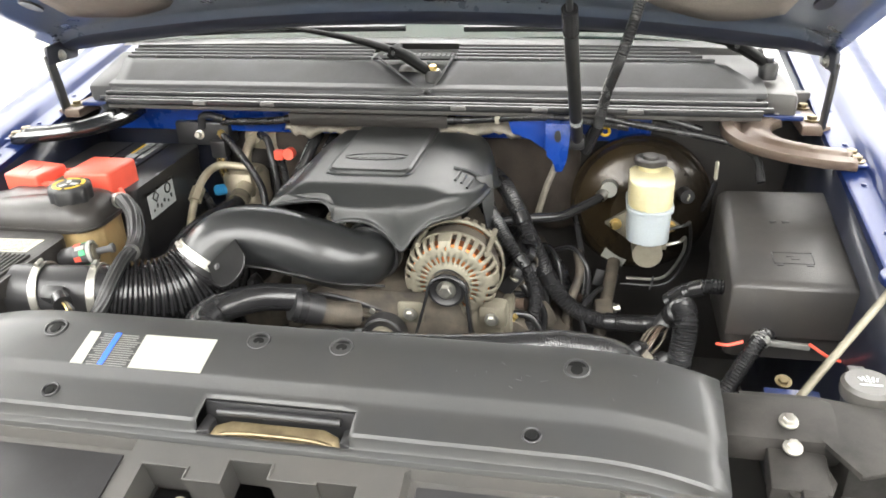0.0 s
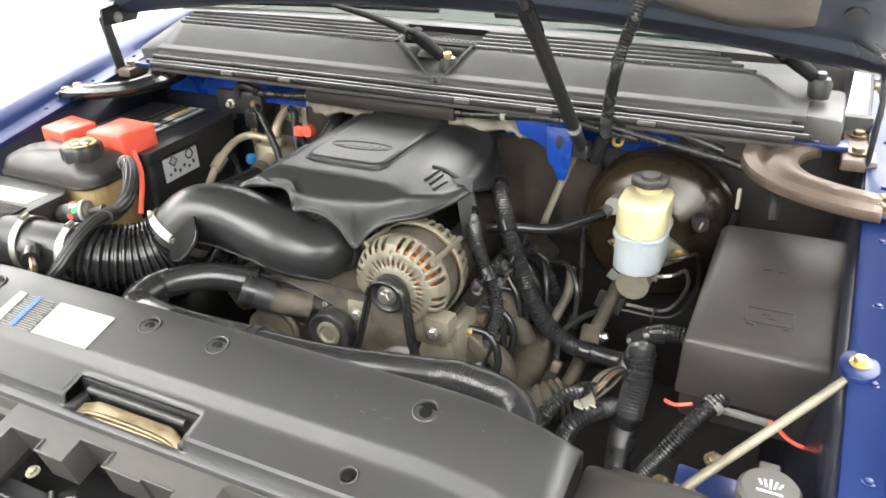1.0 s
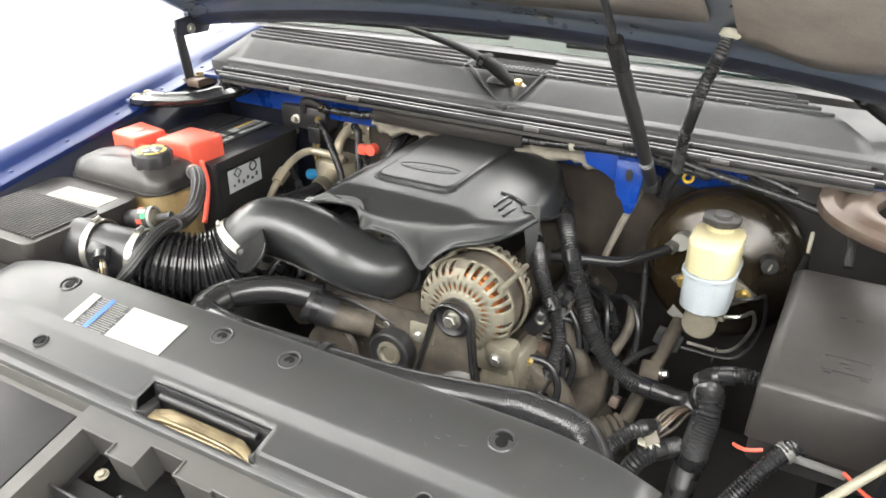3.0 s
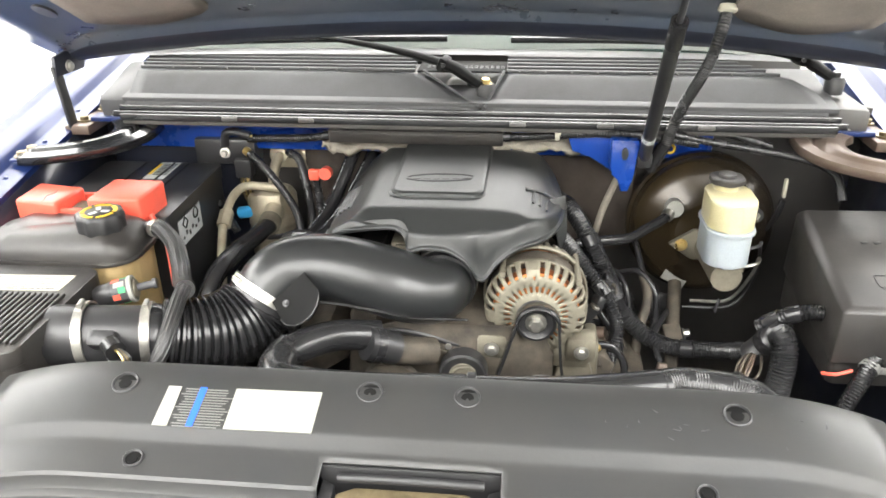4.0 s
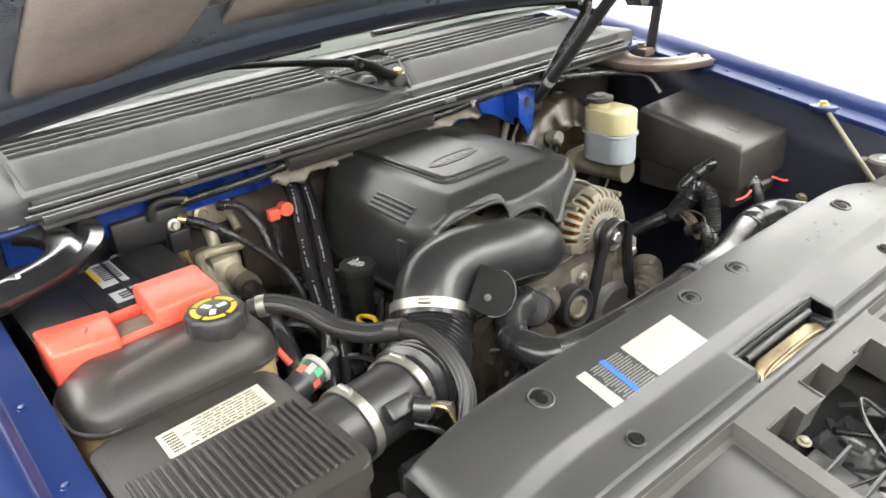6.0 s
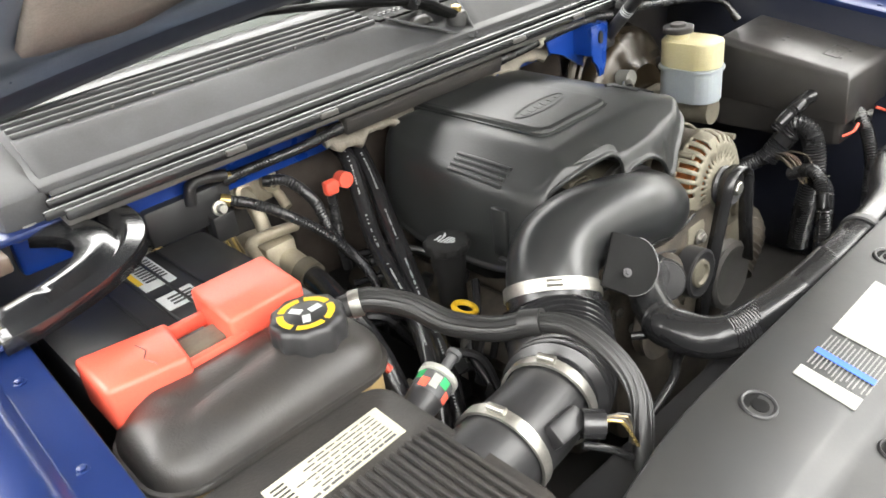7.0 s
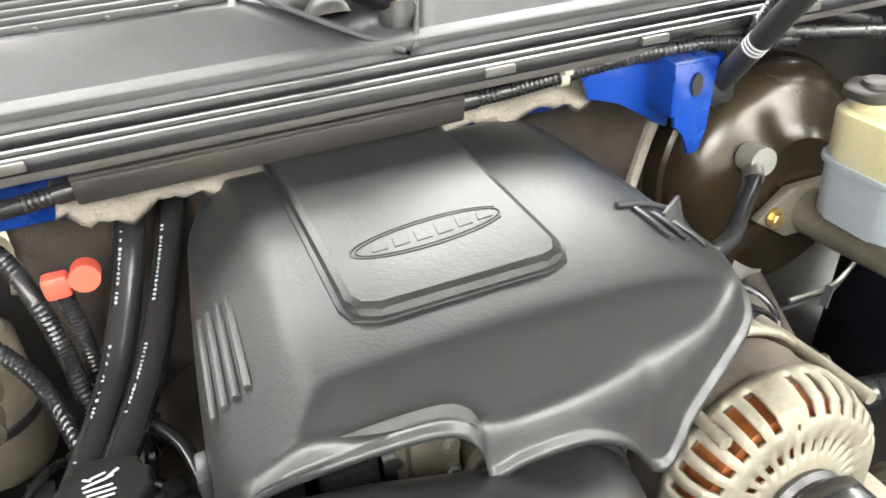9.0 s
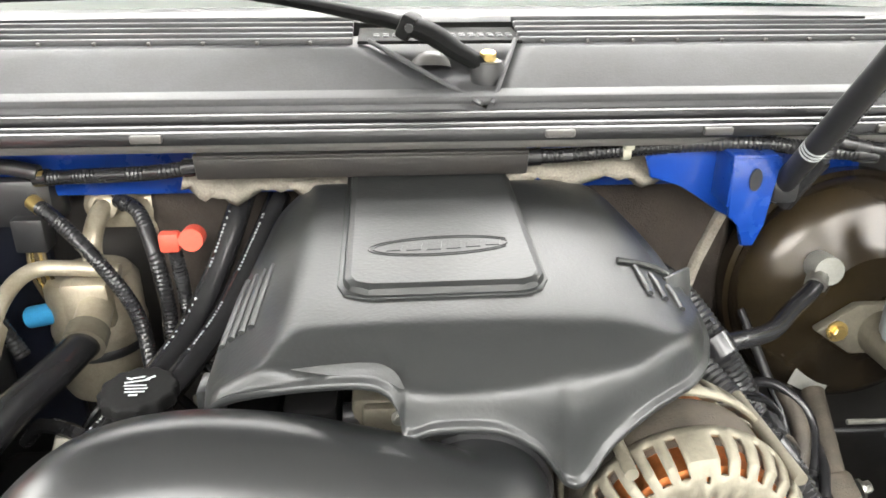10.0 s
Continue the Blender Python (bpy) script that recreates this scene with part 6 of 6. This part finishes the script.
for k in range(7):
    y = 0.40 + 0.035 * k
    c = Vector((0.252 + random.uniform(-0.012, 0.02), y, 1.005 + random.uniform(-0.03, 0.03)))
    cl = thing("coil_connector", "small black coil connector with wires", "connector", c, "coil connectors")
    part("shell", rbox(c, (0.014, 0.024, 0.016), 0.003, (random.uniform(-20, 20), 35, random.uniform(-30, 30))), (BLACK, GREYPL, BLACK)[k % 3], cl)
    for d in (-0.004, 0.004):
        part("wire", hose([c + Vector((0, d, 0)), c + Vector((0.010, d + 0.010, 0.006)), c + Vector((0.004, d + 0.03, 0.008)), c + Vector((-0.02, d + 0.05, 0.0))], 0.0022, 6), (RUBBER, DIRTY)[k % 2], cl)
for k, pts in enumerate(([(0.30, 0.62, 0.97), (0.335, 0.60, 0.985), (0.365, 0.57, 0.96), (0.37, 0.55, 0.90)], [(0.335, 0.70, 1.02), (0.35, 0.65, 0.97), (0.36, 0.61, 0.93), (0.36, 0.58, 0.88)],
                         [(0.25, 0.62, 0.98), (0.29, 0.59, 0.99), (0.31, 0.56, 0.97), (0.32, 0.54, 0.92)], [(0.40, 0.60, 0.90), (0.38, 0.55, 0.91), (0.36, 0.50, 0.90), (0.37, 0.45, 0.87)])):
    ld = thing("engine_lead", "thin black engine wiring lead", "wire", pts[0], "engine leads")
    part("sleeve", hose(pts, 0.0055, 10), (RUBBER, LOOM)[k % 2], ld)
    part("plug", rbox(pts[-1], (0.018, 0.016, 0.02), 0.003, (10, 20, 30 * k)), (BLACK, RUST)[k % 2], ld)
steer = thing("steering_shaft", "dull brown steering shaft joint beside the engine", "steering shaft", (0.40, 0.50, 0.80))
part("shaft", hose([(0.42, 0.66, 0.93), (0.405, 0.56, 0.88), (0.39, 0.45, 0.83)], 0.013, 14), DIRTY, steer)
part("joint", rbox((0.402, 0.545, 0.873), (0.036, 0.05, 0.034), 0.006, (28, 0, 8)), DIRTY, steer)
part("clamp_bolt", bolt((0.422, 0.545, 0.885), (1, 0, 0.3), 0.007, 0.012), STEEL, steer)
man = thing("exhaust_manifold", "rusty brown exhaust manifold with heat shield", "exhaust manifold", (0.31, 0.5, 0.8))
part("log", hose([(0.30, 0.36, 0.83), (0.31, 0.45, 0.84), (0.31, 0.56, 0.84), (0.31, 0.66, 0.80)], 0.034, 16), DIRTY, man)
for y in (0.40, 0.50, 0.60):
    part("runner", hose([(0.24, y, 0.90), (0.28, y, 0.90), (0.305, y, 0.85)], 0.019, 12), DIRTY, man)
part("heat_shield", grid(span(0, 1, 10), span(0.34, 0.50, 10), lambda u, y: Vector((0.255 + 0.11 * u, y + 0.02 * u, 0.865 - 0.10 * u * u + 0.008 * math.sin(40 * y)))), CAST, man, "crumpled aluminium heat shield")
cp2 = thing("coolant_pipe", "aluminium thermostat housing with black hose coupling", "coolant pipe", (-0.08, 0.28, 1.0))
part("housing", hose([(-0.02, 0.30, 0.985), (-0.06, 0.275, 1.0), (-0.085, 0.262, 1.012)], 0.022, 18), DIRTY, cp2)
part("coupling", hose([(-0.075, 0.268, 1.008), (-0.115, 0.245, 1.03)], 0.026, 20), BLACK, cp2)
part("coupling_ring", hose([(-0.098, 0.256, 1.020), (-0.108, 0.250, 1.025)], 0.0285, 20), RUBBER, cp2)
pul = thing("pump_pulley", "dark grooved accessory pulley", "pulley", (0.15, 0.29, 0.85))
part("wheel", lathe([(0, 0), (0.055, 0), (0.058, 0.004), (0.053, 0.008), (0.058, 0.012), (0.053, 0.016), (0.058, 0.020), (0.050, 0.024), (0.03, 0.012), (0, 0.012)], aim((0.155, 0.31, 0.885), ax), 40), MATTE, pul)
pf = thing("power_steering_pulley", "dark pulley beside the radiator hose", "pulley", (-0.09, 0.2, 0.9))
part("wheel", lathe([(0, 0), (0.045, 0), (0.048, 0.004), (0.044, 0.012), (0.048, 0.020), (0.03, 0.016), (0, 0.014)], aim((-0.085, 0.285, 0.93), ax), 36), DIRTY, pf)
part("hub", bolt((-0.085, 0.268, 0.931), ax, 0.012, 0.012), DIRTY, pf)

# ---- castings, bolts and leads low down beside the engine ----
random.seed(31)
side_mass = thing("engine_flank", "grimy brown engine flank with bosses and brackets", "engine casting", (0.22, 0.48, 0.7))
part("flank", rbox((0.205, 0.50, 0.875), (0.06, 0.36, 0.14), 0.02, (0, -18, 0)), DIRTY, side_mass)
part("bracket_leg", prism([(0.13, 0.80), (0.235, 0.80), (0.245, 0.90), (0.225, 0.975), (0.185, 0.975), (0.16, 0.90)], 0, 0.028, 0.006,
     m=Matrix(((1, 0, 0, 0), (0, 0, 1, 0.318), (0, 1, 0, 0), (0, 0, 0, 1)))), CAST, side_mass, "cast alternator bracket")
part("bracket_side", prism([(0.32, 0.82), (0.42, 0.80), (0.44, 0.90), (0.40, 0.99), (0.33, 0.99)], 0, 0.02, 0.006,
     m=Matrix(((0, 0, 1, 0.222), (1, 0, 0, 0), (0, 1, 0, 0), (0, 0, 0, 1)))), CAST, side_mass)
for k in range(22):
    y, z = random.uniform(0.36, 0.66), random.uniform(0.80, 0.97)
    x = 0.236 + 0.12 * (0.95 - z) * 0.5
    r = random.uniform(0.006, 0.014)
    if k % 3 == 0:
        part("boss", hose([(x - 0.02, y, z), (x + random.uniform(0.01, 0.03), y - 0.01, z + 0.008)], r, 12), DIRTY if k % 2 else RUST, side_mass)
    else:
        part("bolt", bolt((x + 0.004, y, z), (0.8, -0.3, 0.5), r * 0.6, r * 1.1), (STEEL, DIRTY, YZINC)[k % 3], side_mass)
for k in range(5):
    y = 0.37 + 0.07 * k
    part("plug_lead", hose([(0.235, y, 0.965), (0.27, y + 0.01, 0.955), (0.292, y + 0.005, 0.92), (0.285, y - 0.005, 0.87), (0.262, y, 0.845)], 0.0065, 10), RUBBER, side_mass, "black spark plug lead")
    part("plug_boot", hose([(0.285, y - 0.004, 0.885), (0.266, y, 0.852)], 0.011, 12), (DIRTY if k % 2 else BLACK), side_mass)
part("dipstick_ring", ring((0.262, 0.345, 0.895), (0.2, -0.8, 0.5), 0.010, 0.0026), BRASS, side_mass, "dull yellow ring")
part("amber_tube", hose([(0.345, 0.60, 0.98), (0.352, 0.56, 0.95), (0.335, 0.52, 0.90), (0.33, 0.50, 0.85)], 0.009, 12), DIRTY, side_mass, "oily amber tube")
part("flex_shield", loom([(0.30, 0.36, 0.80), (0.36, 0.37, 0.84), (0.40, 0.40, 0.85)], 0.035, 16, pitch=0.012, depth=0.12), DIRTY, side_mass, "ribbed metal heat sleeve")
part("casting", prism([(-0.17, 0.86), (0.06, 0.84), (0.05, 0.94), (0.0, 1.0), (-0.10, 1.01), (-0.16, 0.97)], 0, 0.03, 0.008,
     m=Matrix(((1, 0, 0, 0), (0, 0, 1, 0.318), (0, 1, 0, 0), (0, 0, 0, 1)))), DIRTY, engine)
for k in range(12):
    part("bolt", bolt((random.uniform(-0.15, 0.05), 0.315, random.uniform(0.87, 0.99)), (0, -1, 0.1), random.uniform(0.005, 0.008), 0.008), (STEEL, DIRTY)[k % 2], engine)
part("rib", rbox((-0.05, 0.312, 0.985), (0.16, 0.012, 0.008), 0.003, (0, 8, 0)), DIRTY, engine)
part("sensor", hose([(-0.02, 0.318, 0.97), (-0.03, 0.285, 0.985)], 0.010, 12), BLACK, engine)
part("pipe", hose([(-0.16, 0.33, 1.00), (-0.12, 0.315, 1.01), (-0.06, 0.312, 1.012), (0.02, 0.315, 0.99)], 0.006, 10), BLACK, engine)

# leads behind the filler and under the hoses
for pts, r in (([(-0.30, 0.66, 1.02), (-0.27, 0.62, 1.03), (-0.235, 0.58, 1.02), (-0.22, 0.52, 0.99)], 0.006), ([(-0.33, 0.64, 0.99), (-0.29, 0.60, 1.0), (-0.25, 0.57, 0.98)], 0.005),
               ([(-0.25, 0.46, 1.02), (-0.28, 0.43, 1.0), (-0.32, 0.41, 0.97), (-0.33, 0.36, 0.93)], 0.006), ([(-0.36, 0.56, 0.97), (-0.33, 0.52, 0.98), (-0.30, 0.46, 0.96), (-0.31, 0.40, 0.92)], 0.007),
               ([(-0.24, 0.21, 1.03), (-0.20, 0.16, 1.035), (-0.19, 0.12, 1.03), (-0.22, 0.09, 1.0)], 0.005), ([(-0.35, 0.12, 1.02), (-0.28, 0.13, 1.03), (-0.22, 0.16, 1.02)], 0.005)):
    ld = thing("engine_lead", "thin black engine wiring lead", "wire", pts[0], "engine leads")
    part("sleeve", hose(pts, r, 10), RUBBER, ld)
    part("plug", rbox(pts[-1], (0.02, 0.018, 0.022), 0.004, (20, 10, 30)), BLACK, ld)
part("fuse_tray", rbox((-0.40, 0.52, 0.90), (0.16, 0.22, 0.03), 0.008), DULL, truck)
lamp_back = thing("headlamp_housing", "dull grey headlamp housing beside the radiator", "headlamp housing", (-0.66, -0.05, 0.98))
part("shell", prism([(-0.76, -0.16), (-0.55, -0.15), (-0.545, -0.06), (-0.60, -0.035), (-0.76, -0.04)], 0.97, 1.045, 0.016, seg=3), GREYPL, lamp_back)
part("rib", rbox((-0.63, -0.095, 1.047), (0.10, 0.006, 0.006), 0.002, (0, 0, 12)), GREYPL, lamp_back)
part("rib", rbox((-0.68, -0.10, 1.047), (0.006, 0.09, 0.006), 0.002, (0, 0, 8)), GREYPL, lamp_back)
# brackets, plugs and leads in the dark behind the coolant tank
random.seed(91)
for k in range(12):
    c = Vector((random.uniform(-0.43, -0.24), random.uniform(0.36, 0.66), random.uniform(0.91, 0.985)))
    if k % 3 == 0:
        bk = thing("mounting_bracket", "small grimy bolted engine bracket", "bracket", c, "engine brackets")
        part("plate", rbox(c, (random.uniform(0.02, 0.05), random.uniform(0.012, 0.03), 0.005), 0.0015, (random.uniform(-40, 40), random.uniform(-30, 30), random.uniform(0, 90))), (CAST, DIRTY)[k % 2], bk)
        part("bolt", bolt(c + Vector((0, -0.004, 0.002)), (0, -0.4, 1), 0.006, 0.009), STEEL, bk)
    else:
        d = Vector((random.uniform(-0.08, 0.08), random.uniform(-0.10, 0.10), 0))
        ld = thing("engine_lead", "thin black engine wiring lead", "wire", c, "engine leads")
        part("sleeve", hose([c - d - Vector((0, 0, 0.03)), c - d * 0.4 + Vector((0, 0, 0.01)), c + d * 0.4 + Vector((0.01, 0, 0.012)), c + d - Vector((0, 0, 0.04))], random.uniform(0.004, 0.008), 8), (RUBBER, LOOM)[k % 2], ld)
        part("plug", rbox(c, (0.022, 0.018, 0.016), 0.003, (random.uniform(-30, 30), 20, random.uniform(0, 90))), (BLACK, GREYPL, BLACK, IVORY)[k % 4], ld)
